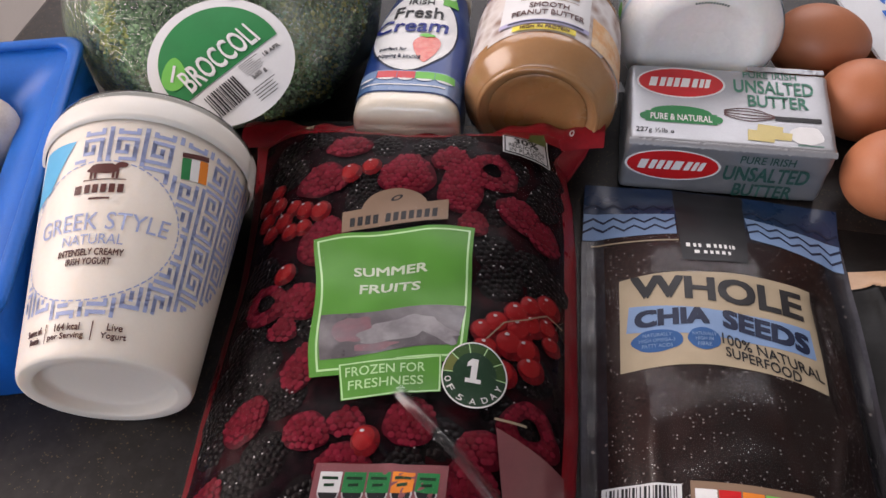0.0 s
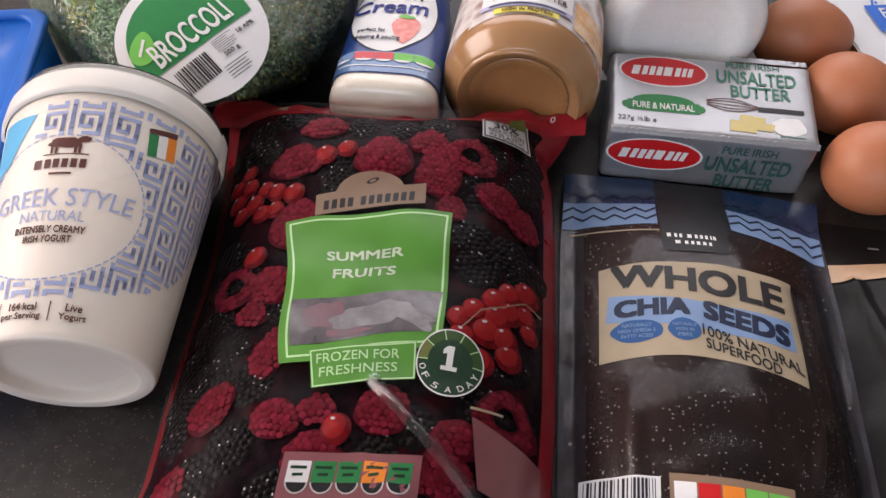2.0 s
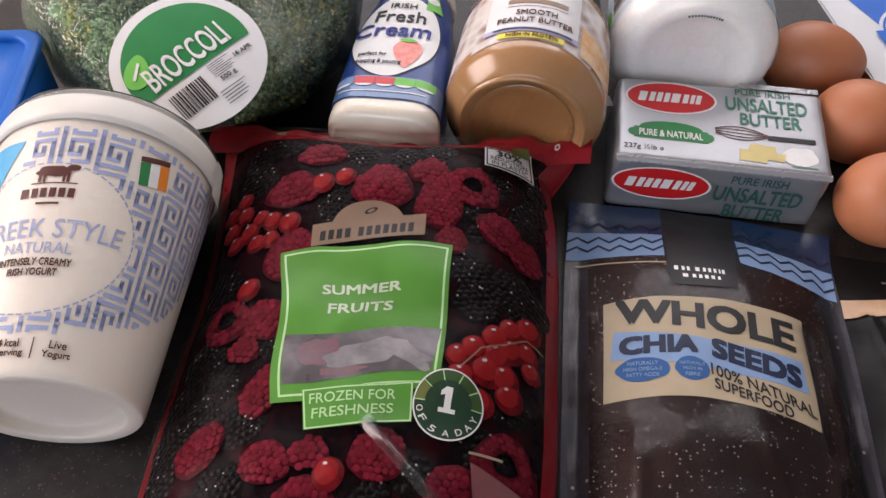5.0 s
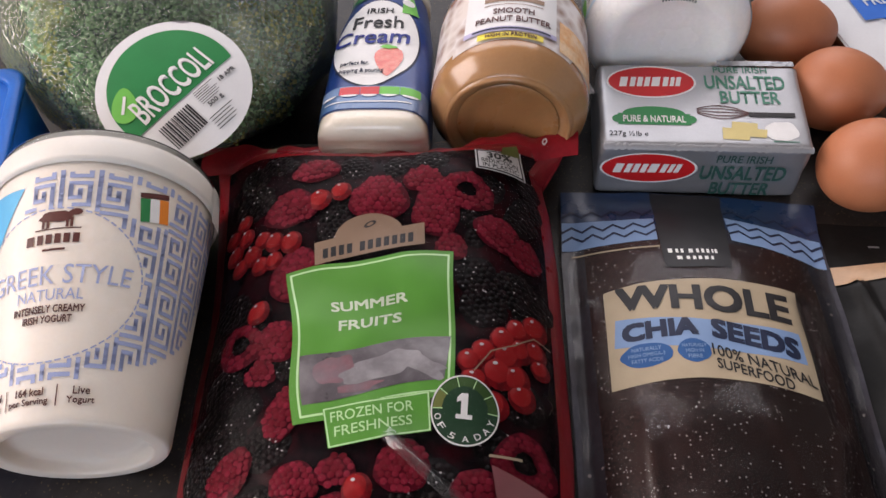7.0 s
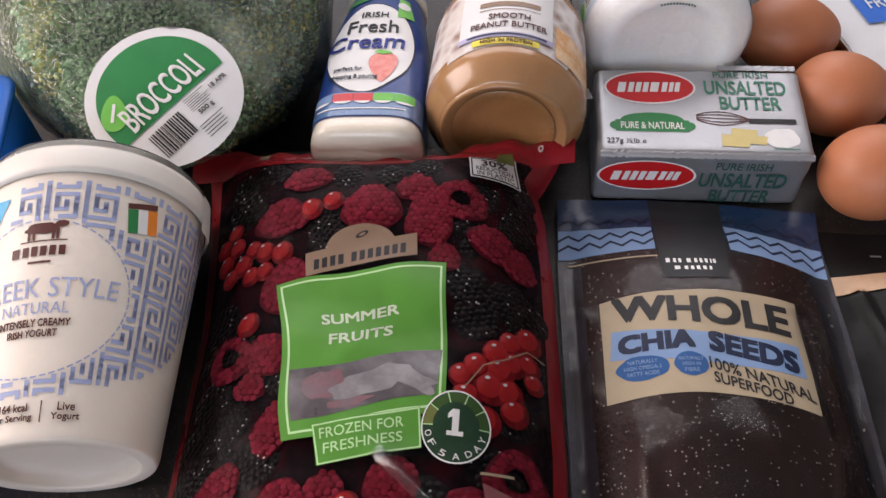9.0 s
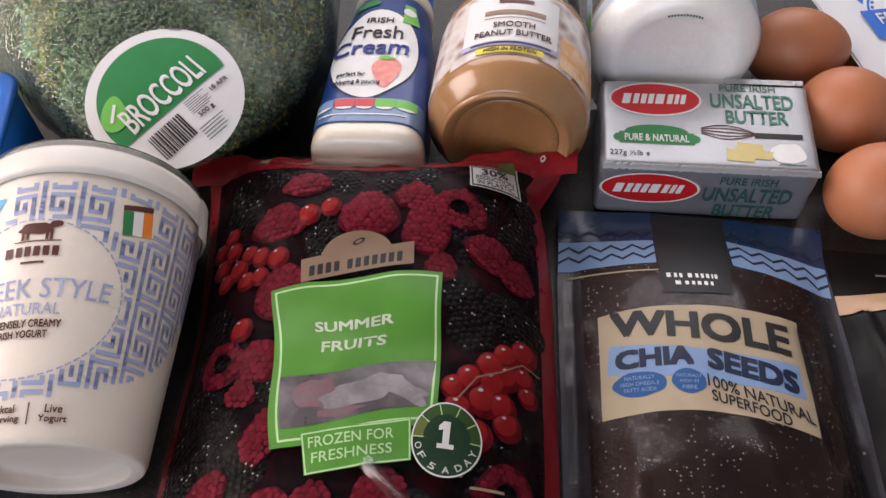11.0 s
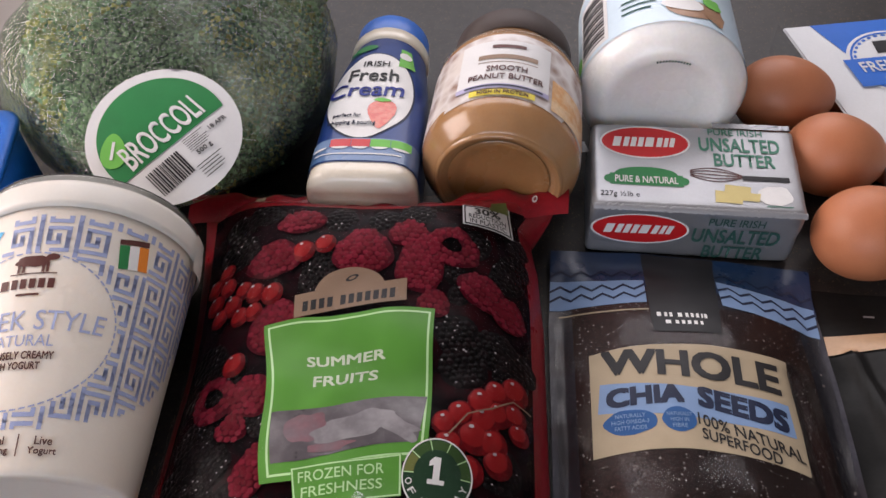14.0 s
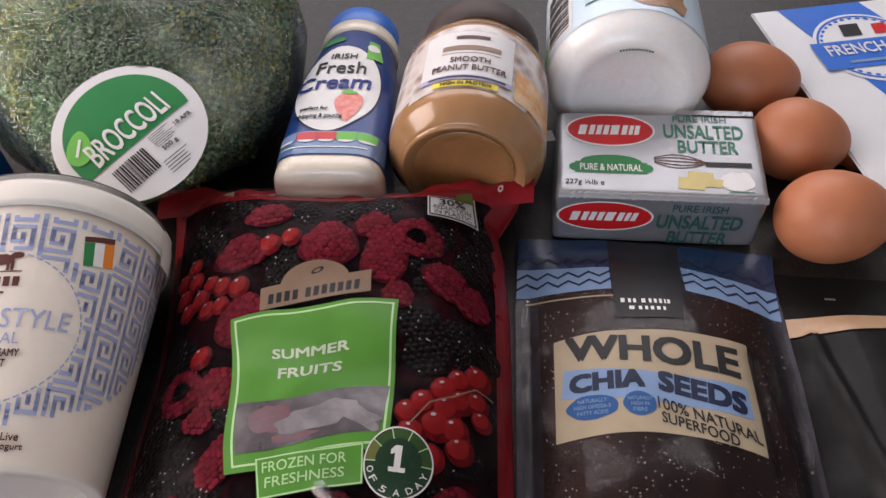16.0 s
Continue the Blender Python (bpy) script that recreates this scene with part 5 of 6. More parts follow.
    w = word(front, "PURE IRISH", wrect(0.56, 0.72, 0.82, 0.86), 0.0003, 0.012)
    word(front, "UNSALTED", wrect(0.50, 0.38, 0.91, 0.66), 0.0003, 0.03, 0, w)
    word(front, "BUTTER", wrect(0.57, 0.08, 0.86, 0.33), 0.0003, 0.03, 0, w)
    # the top's green, with this front face's shade put into the colour
    part("lettering", w, INK_TEAL_DIM, t)


butter()


# ---- peanut butter jar ----
def peanut_butter():
    f = revolve_map((-0.0471, 0.0053, 0.0396), (0.0195, 1, 0))
    t = thing("peanut_butter_jar", -0.047, 0.06, 0.0, "glass jar of smooth peanut butter lying on its side", "jar")
    heel = [(0.0, 0.0042), (0.021, 0.0040), (0.0255, 0.0025), (0.0275, 0.0005), (0.0300, -0.0008), (0.0328, 0.0012), (0.0352, 0.0050), (0.0380, 0.0080), (0.0393, 0.0120), (0.0396, 0.0140)]
    wall = [(0.0396, 0.0140), (0.0396, 0.0680), (0.0388, 0.0720), (0.0360, 0.0780), (0.0328, 0.0830), (0.0318, 0.0870)]
    part("glass_jar", revolve(f, heel + wall[1:] + [(0.0, 0.0875)], 96), GLASS_PB, t)
    part("jar_base", revolve(f, [(0.0, 0.0034), (0.0205, 0.0032), (0.0245, 0.0018), (0.0250, 0.0022)], 64), PB_BASE, t, "darker brown recessed base")
    part("base_ring", revolve(f, [(0.0290, -0.0004), (0.0298, -0.0014), (0.0308, -0.0010), (0.0316, 0.0004)], 96), GLASS_PB, t)
    lid = [(0.0325, 0.0850), (0.0332, 0.0856), (0.0332, 0.1020), (0.0322, 0.1040), (0.0, 0.1042)]
    part("lid", revolve(f, lid, 96), PB_LID, t, "dark brown screw lid")
    part("shoulder_ring", revolve(f, [(0.0392, 0.0700), (0.0396, 0.0715), (0.0385, 0.0745)], 96), CLEAR, t)

    def g(deg, v, off):
        return f(deg, v, profile_radius(wall, v) + off)

    art = sheet(lambda a, k: g(a, 0.0140 + 0.0025 * math.cos(radians(a * 2)) + k * 0.051, 0.0003), span(-95, 95, 60), span(0, 1, 12))
    part("nut_label", art, PB_ART, t, "label printed with pale nuts")
    part("orange_print", sheet(lambda a, v: g(a, v, 0.0006), span(34, 80, 18), span(0.0170, 0.0400, 8)), ORANGE_ART, t, "orange glow of spread on the label")
    part("white_label", rect(g, -35, 0.0225, 31, 0.0610, 0.0008, 20, 8), PAPER, t, "white name panel")
    part("lilac_strip", rect(g, -35, 0.0222, 31, 0.0256, 0.0011, 20, 2), INK_LILAC, t)
    part("yellow_strip", rect(g, -24, 0.0170, 21, 0.0212, 0.0011, 16, 2), INK_YELLOW, t)
    part("brand_bar", rect(g, -12, 0.0545, 12, 0.0572, 0.0011, 8, 1), INK_BROWN, t)
    b = rect(g, -21, 0.0455, 21, 0.0490, 0.0011, 12, 1)
    rect(g, -21, 0.0428, 21, 0.0433, 0.0011, 12, 1, b)
    part("brand_bar", b, INK_TAN, t)
    w = word(g, "SMOOTH", wrect(-14, 0.0355, 14, 0.0395), 0.0012, 0.012, 6)
    word(g, "PEANUT BUTTER", wrect(-26, 0.0292, 26, 0.0332), 0.0012, 0.012, 10, w)
    part("lettering", w, INK_BROWN, t)
    w = word(g, "HIGH IN PROTEIN", wrect(-18, 0.0178, 16, 0.0204), 0.0013, 0.01, 8)
    part("lettering", w, INK_BROWN, t)
    w = rect(g, -28, 0.0233, 26, 0.0245, 0.0014, 14, 1)
    part("print_bar", w, INK_NAVY, t)
    part("label_flap", quad(lambda x, y, o: Vector((x, y, 0.024)), ((-0.0090, 0.0485), (-0.0005, 0.0500), (-0.0030, 0.0580), (-0.0090, 0.0575)), 0, 3, 3), PAPER, t, "white end of the back label")


peanut_butter()


# ---- coconut oil jar ----
def coconut_oil():
    f = revolve_map((0.0360, 0.0675, 0.0433), (0.0, 1, 0))
    t = thing("coconut_oil_jar", 0.0355, 0.12, 0.0, "glass jar of white coconut oil lying on its side", "jar")
    heel = [(0.0, 0.0035), (0.020, 0.0030), (0.0265, 0.0012), (0.0300, -0.0005), (0.0340, 0.0008), (0.0385, 0.0038), (0.0412, 0.0072), (0.0428, 0.0110), (0.0433, 0.0120)]
    wall = [(0.0433, 0.0120), (0.0433, 0.0820), (0.0420, 0.0900), (0.0370, 0.1060), (0.0345, 0.1100), (0.0345, 0.1150)]
    part("glass_jar", revolve(f, heel + wall[1:] + [(0.0, 0.1150)], 96), COCO, t)
    part("lid", revolve(f, [(0.0355, 0.1120), (0.0362, 0.1125), (0.0362, 0.1270), (0.0350, 0.1290), (0.0, 0.1292)], 80), COCO_LID, t, "pale screw lid")

    def g(deg, v, off):
        return f(deg, v, profile_radius(wall, v) + off)

    part("pale_blue_label", rect(g, -100, 0.0122, 100, 0.0780, 0.0004, 60, 8), COCO_LABEL, t, "pale blue paper label")
    part("barcode_panel", rect(g, -78, 0.0150, -47, 0.0680, 0.0007, 12, 6), PAPER, t)
    bars = bmesh.new()
    for i in range(16):
        rect(g, -75, 0.0180 + i * 0.0029, -50, 0.0180 + i * 0.0029 + (0.0018 if i % 3 else 0.0010), 0.0010, 8, 1, bars)
    part("barcode", bars, INK_BLACK, t, kind="stuff")
    part("leaf_print", blob(g, -84, 0.0220, 7, 0.0070, 0.0008, 0, 0.3, 2), INK_LEAF, t)
    b = rect(g, -39, 0.0540, -16, 0.0588, 0.0008, 8, 2)
    rect(g, -38, 0.0470, -17, 0.0518, 0.0008, 8, 2, b)
    part("brand_bar", b, INK_PALE_BLUE, t, "pale brand mark as plain bars")
    w = word(g, "COCONUT", wrect(-10, 0.0535, 33, 0.0605), 0.0008, 0.03, 10)
    word(g, "OIL", wrect(-10, 0.0440, 7, 0.0510), 0.0008, 0.03, 6, w)
    part("lettering", w, INK_BLUE, t)
    for i, n in enumerate((22, 24, 20)):
        part("print_bar", rect(g, -36, 0.0360 - i * 0.0050, -36 + n, 0.0375 - i * 0.0050, 0.0008, 6, 1), INK_TEAL_DIM, t)
    part("coconut_print", blob(g, 10, 0.0245, 17, 0.0080, 0.0008, 0, 0.12, 4), COCO_ART, t)
    part("coconut_flesh_print", blob(g, 5, 0.0275, 14, 0.0058, 0.0011, 0, 0.05, 6), INK_WHITE, t)
    part("coconut_print", blob(g, 28, 0.0250, 8, 0.0090, 0.0010, 0, 0.3, 9), COCO_ART, t)
    part("leaf_print", blob(g, 27, 0.0340, 7, 0.0050, 0.0013, 0, 0.4, 3), INK_LEAF, t)
    # moulded marks round the heel
    ticks = bmesh.new()
    for i in range(12):
        a = -17 + i * 3
        quad(lambda p, q, o: f(p, -0.0002, q), ((a, 0.0276), (a + 1.9, 0.0276), (a + 1.9, 0.0288), (a, 0.0288)), 0, 1, 1, ticks)
    part("heel_marks", ticks, INK_TEAL_DIM, t)


coconut_oil()


# ---- cream bottle ----
def cream_bottle():
    d = Vector((-0.055, 1, -0.032)).normalized()
    s = d.cross(Vector((0, 0, 1))).normalized()
    u = s.cross(d)
    b = Vector((-0.1122, -0.0122, 0.0272))
    t = thing("cream_bottle", -0.114, 0.06, 0.0, "blue sleeved bottle of fresh cream lying on its side", "cream bottle")
    shape = ((0.0, 0.0225, 4.0), (0.0015, 0.0252, 4.2), (0.004, 0.0262, 4.2), (0.030, 0.0262, 4.0), (0.060, 0.0262, 3.4), (0.085, 0.0250, 2.8), (0.105, 0.0228, 2.3), (0.120, 0.0210, 2.0), (0.128, 0.0205, 2.0))

    def f(deg, v, off):
        vs = [k[0] for k in shape]
        r, e = interp(v, vs, [k[1] for k in shape]), interp(v, vs, [k[2] for k in shape])
        a = radians(deg)
        c, w = math.cos(a), math.sin(a)
        q = (abs(c) ** e + abs(w) ** e) ** (-1 / e)
        return b + d * v * 1.055 + (s * w + u * c) * (r * 1.04 * q + off)

    def tube(v0, v1, off, n=26, a0=0, a1=360):
        return sheet(lambda a, v: f(a, v, off), [a0 + (a1 - a0) * i / 96 for i in range(96)], span(v0, v1, n), True)

    body = tube(0.0, 0.127, 0.0, 60)
    body.verts.ensure_lookup_table()
    body.faces.new(body.verts[:96][::-1])
    part("bottle_body", body, CREAM_BASE, t, "cream-coloured bottle body")
    part("sleeve", tube(0.0095, 0.120, 0.0004, 50), CREAM_SLEEVE, t, "dark blue printed sleeve")
    part("pale_panel", sheet(lambda a, v: f(a, v, 0.0007), span(-60, 58, 30), span(0.0102, 0.0260, 6)), CREAM_PALE, t)
    fr = lambda deg, v, r: b + d * v * 1.055 + (s * math.sin(radians(deg)) + u * math.cos(radians(deg))) * r * 1.04
    part("neck_ring", revolve(fr, [(0.0200, 0.1190), (0.0222, 0.1200), (0.0226, 0.1230), (0.0226, 0.1290), (0.0215, 0.1300)], 72), CREAM_BASE, t, "cream-coloured ring under the cap")
    part("cap", revolve(fr, [(0.0208, 0.1290), (0.0214, 0.1300), (0.0214, 0.1440), (0.0200, 0.1460), (0.0, 0.1465)], 72), CAP_BLUE, t, "bright blue screw cap")
    part("white_oval", blob(f, -4, 0.0640, 45, 0.0370, 0.0008, 0, 0.04, 1, rings=6, n=44), INK_WHITE, t, "white oval label")
    part("oval_edge", blob(f, -4, 0.0640, 47, 0.0382, 0.0006, 0, 0.04, 1, rings=1, n=44, hole=0.9), INK_NAVY, t)
    w = word(f, "IRISH", wrect(-18, 0.0860, 12, 0.0912), 0.0011, 0.012, 5)
    word(f, "Fresh", wrect(-30, 0.0720, 24, 0.0830), 0.0011, 0.016, 8, w)
    part("lettering", w, INK_BLACK, t)
    part("lettering", word(f, "Cream", ((-46, 0.0575), (30, 0.0585), (32, 0.0710), (-46, 0.0690)), 0.0013, 0.020, 10), INK_CREAM, t)
    part("strawberry_print", blob(f, 12, 0.0440, 13, 0.0112, 0.0011, 0, 0.06, 3, -0.55), STRAW, t)
    part("leaf_print", blob(f, 11, 0.0550, 8, 0.0016, 0.0014, 0, 0.6, 5), INK_LEAF, t)
    w = word(f, "perfect for", wrect(-34, 0.0405, -8, 0.0440), 0.0014, 0.012, 5)
    word(f, "whipping & pouring", wrect(-38, 0.0345, 8, 0.0383), 0.0014, 0.012, 8, w)
    part("lettering", w, INK_NAVY, t)
    part("green_oval", blob(f, -34, 0.1085, 26, 0.0042, 0.0010, 0, rings=3, n=26), INK_GREEN, t)
    part("green_tag", quad(f, ((22, 0.0875), (42, 0.0885), (38, 0.1080), (24, 0.1080)), 0.0011, 6, 6), INK_LEAF, t)
    part("white_tag", blob(f, 30, 0.1000, 8, 0.0040, 0.0013, rings=2, n=18), INK_WHITE, t)
    for i, m in enumerate((INK_PALE_BLUE, INK_RED, INK_RED, INK_LEAF, INK_LEAF)):
        a = -50 + i * 19
        part("nutrition_cell", rect(f, a, 0.0195, a + 18.4, 0.0250, 0.0010, 6, 2), m, t)
        part("nutrition_cell", blob(f, a + 9, 0.0195, 7.6, 0.0016, 0.0011, n=12, start=180, end=360), INK_WHITE, t)
    part("print_bar", rect(f, -44, 0.0142, 36, 0.0150, 0.0010, 30, 1), INK_WHITE, t)


cream_bottle()


# ---- eggs ----
def egg(x, y, turn, a, b, label):
    bm = bmesh.new()
    bmesh.ops.create_uvsphere(bm, u_segments=48, v_segments=32, radius=1.0)
    m = Matrix.Rotation(radians(turn), 4, "Z")
    for v in bm.verts:
        c = v.co.copy()
        blunt = 1 - 0.10 * c.x - 0.04 * c.x * c.x
        p = Vector((c.x * a, c.y * b * blunt, c.z * b * blunt))
        p += p.normalized() * 0.00025 * noise.noise(p * 60 + Vector((x * 50, 0, 0)))
        v.co = m @ p + Vector((x, y, b))
    low = min(v.co.z for v in bm.verts)
    for v in bm.verts:
        v.co.z -= low
    return whole("egg", bm, EGG, x, y, 0.0, label, "egg", "eggs beside the butter")


egg(0.1110, 0.1105, 2, 0.0285, 0.0222, "smooth brown egg lying beside the cheese carton")
egg(0.1290, 0.0605, -4, 0.0262, 0.0222, "smooth brown egg between two other eggs")
egg(0.1352, 0.0040, 8, 0.0288, 0.0230, "smooth brown egg lying beside the butter")


# ---- brie carton ----
def brie():
    ox, oy, turn = 0.1225, 0.1800, 13.5
    Z = 0.0225
    c, s = math.cos(radians(turn)), math.sin(radians(turn))
    t = thing("brie_carton", 0.21, 0.13, 0.0, "white and blue carton of soft cheese in clear wrap", "cheese carton")

    def top(u, v, off):
        """u to the carton's right, v back from its far edge (negative: nearer)."""
        return Vector((ox + u * c - v * s, oy + u * s + v * c, Z + off))

    bm = bmesh.new()
    lo = [bm.verts.new(top(u, v, 0.0004 - Z)) for u, v in ((0, -0.168), (0.125, -0.168), (0.125, 0), (0, 0))]
    hi = [bm.verts.new(top(u, v, 0)) for u, v in ((0, -0.168), (0.125, -0.168), (0.125, 0), (0, 0))]
    bm.faces.new(lo[::-1])
    bm.faces.new(hi)
    for i in range(4):
        j = (i + 1) % 4
        bm.faces.new((lo[i], lo[j], hi[j], hi[i]))
    bmesh.ops.bevel(bm, geom=list(bm.edges), offset=0.0008, segments=2, affect="EDGES")
    part("carton", bm, BRIE_WHITE, t, smooth=False)
    side = bmesh.new()
    quad(lambda a, z, o: top(-0.0012, a, z - Z), ((-0.168, 0.001), (0.004, 0.001), (0.004, Z), (-0.168, Z)), 0, 12, 3, side)
    part("clear_wrap", side, CLEAR, t, "loose clear wrap along the side")

    lines = bmesh.new()
    for i in range(14):
        quad(lambda a, z, o: top(-0.0008, a, z - Z), ((-0.030 - i * 0.0026, 0.004), (-0.0288 - i * 0.0026, 0.004), (-0.0288 - i * 0.0026, 0.019), (-0.030 - i * 0.0026, 0.019)), 0, 1, 1, lines)
    part("barcode", lines, INK_NAVY, t, kind="stuff")

    def mark(u, v, off):
        return top(u - 0.014, v, off)

    part("blue_field", quad(mark, ((0.058, -0.098), (0.118, -0.098), (0.085, -0.001), (0.031, -0.001)), 0.0003, 8, 8), INK_ROYAL, t, "royal blue printed field")
    part("seal", blob(mark, 0.070, -0.047, 0.0335, 0.0335, 0.0007, rings=5, n=48), BRIE_WHITE, t, "white round seal")
    part("seal_ring", blob(mark, 0.070, -0.047, 0.0315, 0.0315, 0.0010, rings=1, n=48, hole=0.955), INK_ROYAL, t)
    dots = bmesh.new()
    for i in range(36):
        a = radians(i * 10)
        blob(mark, 0.070 + 0.0285 * math.cos(a), -0.047 + 0.0285 * math.sin(a), 0.0010, 0.0016, 0.0010, i * 10, rings=1, n=8, bm=dots)
    part("seal_dots", dots, INK_ROYAL, t)
    part("flag_bar", quad(mark, ((0.058, -0.036), (0.070, -0.036), (0.072, -0.024), (0.060, -0.024)), 0.0012, 2, 2), INK_BLACK, t)
    part("flag_bar", quad(mark, ((0.078, -0.036), (0.090, -0.036), (0.088, -0.026), (0.080, -0.026)), 0.0012, 2, 2), INK_RED, t)
    part("blue_banner", rect(mark, 0.034, -0.066, 0.106, -0.040, 0.0013, 6, 4), INK_ROYAL, t, "blue name banner")
    part("lettering", word(mark, "FRENCH BRIE", wrect(0.041, -0.054, 0.100, -0.044), 0.0017, 0.02), BRIE_WHITE, t)
    part("print_bar", rect(mark, 0.050, -0.0620, 0.092, -0.0595, 0.0017, 4, 1), INK_PALE_BLUE, t)
    for i, (u, v, n) in enumerate(((0.062, -0.108, 0.010), (0.055, -0.115, 0.020), (0.055, -0.123, 0.012), (0.055, -0.129, 0.040), (0.060, -0.134, 0.03), (0.060, -0.138, 0.028))):
        part("print_bar", rect(top, u, v - 0.001, u + n, v + 0.0006, 0.0004, 3, 1), INK_TEAL_DIM, t)


brie()


# ---- blue punnet of mushrooms ----
def punnet():
    turn = 15.0
    m = Matrix.Translation((-0.2905, 0.018, 0)) @ Matrix.Rotation(radians(turn), 4, "Z")
    t = thing("mushroom_punnet", -0.33, -0.07, 0.0, "bright blue plastic punnet holding white mushrooms", "punnet")
    L, W, Z = 0.185, 0.125, 0.060

    def ring(inset, z, corner=0.012, n=8):
        pts = []
        for cx, cy, a0 in ((-corner - inset, -corner - inset, 0), (-W + corner + inset, -corner - inset, 90), (-W + corner + inset, -L + corner + inset, 180), (-corner - inset, -L + corner + inset, 270)):
            for i in range(n + 1):
                a = radians(a0 + 90 * i / n)
                pts.append(m @ Vector((cx + corner * math.cos(a), cy + corner * math.sin(a), z)))
        return pts

    levels = [ring(0.004, 0.0005), ring(0.002, 0.002), ring(0.0015, Z - 0.004), ring(0.005, Z - 0.002), ring(0.030, Z - 0.015), ring(0.034, 0.010), ring(0.036, 0.006)]
    bm = bmesh.new()
    rows = [[bm.verts.new(p) for p in r] for r in levels]
    n = len(rows[0])
    for a, b in zip(rows, rows[1:]):
        for i in range(n):
            bm.faces.new((a[i], a[(i + 1) % n], b[(i + 1) % n], b[i]))
    bm.faces.new(rows[-1])
    bm.faces.new(rows[0][::-1])
    part("tray", bm, TRAY_BLUE, t, "bright blue moulded tray")
    rim = bmesh.new()
    rows = [[rim.verts.new(p) for p in r] for r in (ring(0.0012, Z - 0.0042), ring(0.0, Z - 0.0035), ring(-0.0004, Z - 0.001), ring(0.0008, Z), ring(0.0055, Z + 0.0002), ring(0.0065, Z - 0.001), ring(0.0060, Z - 0.0035))]
    for a, b in zip(rows, rows[1:]):
        for i in range(n):
            rim.faces.new((a[i], a[(i + 1) % n], b[(i + 1) % n], b[i]))
    part("rim", rim, TRAY_BLUE, t, "rolled bright blue rim")
    rnd = random.Random(5)
    for i in range(9):
        u, v = -0.048 - 0.030 * (i % 3), -0.056 - 0.036 * (i // 3)
        c = m @ Vector((u + rnd.uniform(-0.003, 0.003), v + rnd.uniform(-0.004, 0.004), 0))
        r = rnd.uniform(0.0165, 0.020)
        bm = bmesh.new()
        bmesh.ops.create_uvsphere(bm, u_segments=28, v_segments=18, radius=1.0)
        tip = Matrix.Rotation(radians(rnd.uniform(-25, 25)), 3, "X") @ Matrix.Rotation(radians(rnd.uniform(-25, 25)), 3, "Y")
        for v_ in bm.verts:
            p = v_.co.copy()
            z = p.z * 0.72 if p.z > 0 else p.z * 0.35
            q = Vector((p.x, p.y, z)) * r
            q += q * 0.06 * noise.noise(q * 90 + Vector((i * 3, 0, 0)))
            v_.co = tip @ q + Vector((c.x, c.y, 0.044))
        cap = whole("mushroom", bm, MUSHROOM, c.x, c.y, 0.008, "white closed-cup mushroom lying in the blue punnet", "mushroom", "mushrooms in the punnet")
        st = bmesh.new()
        bmesh.ops.create_cone(st, cap_ends=True, segments=18, radius1=0.0075, radius2=0.0062, depth=0.036, matrix=Matrix.Translation((c.x, c.y, 0.0245)))
        part("stem", st, MUSHROOM, cap)


punnet()


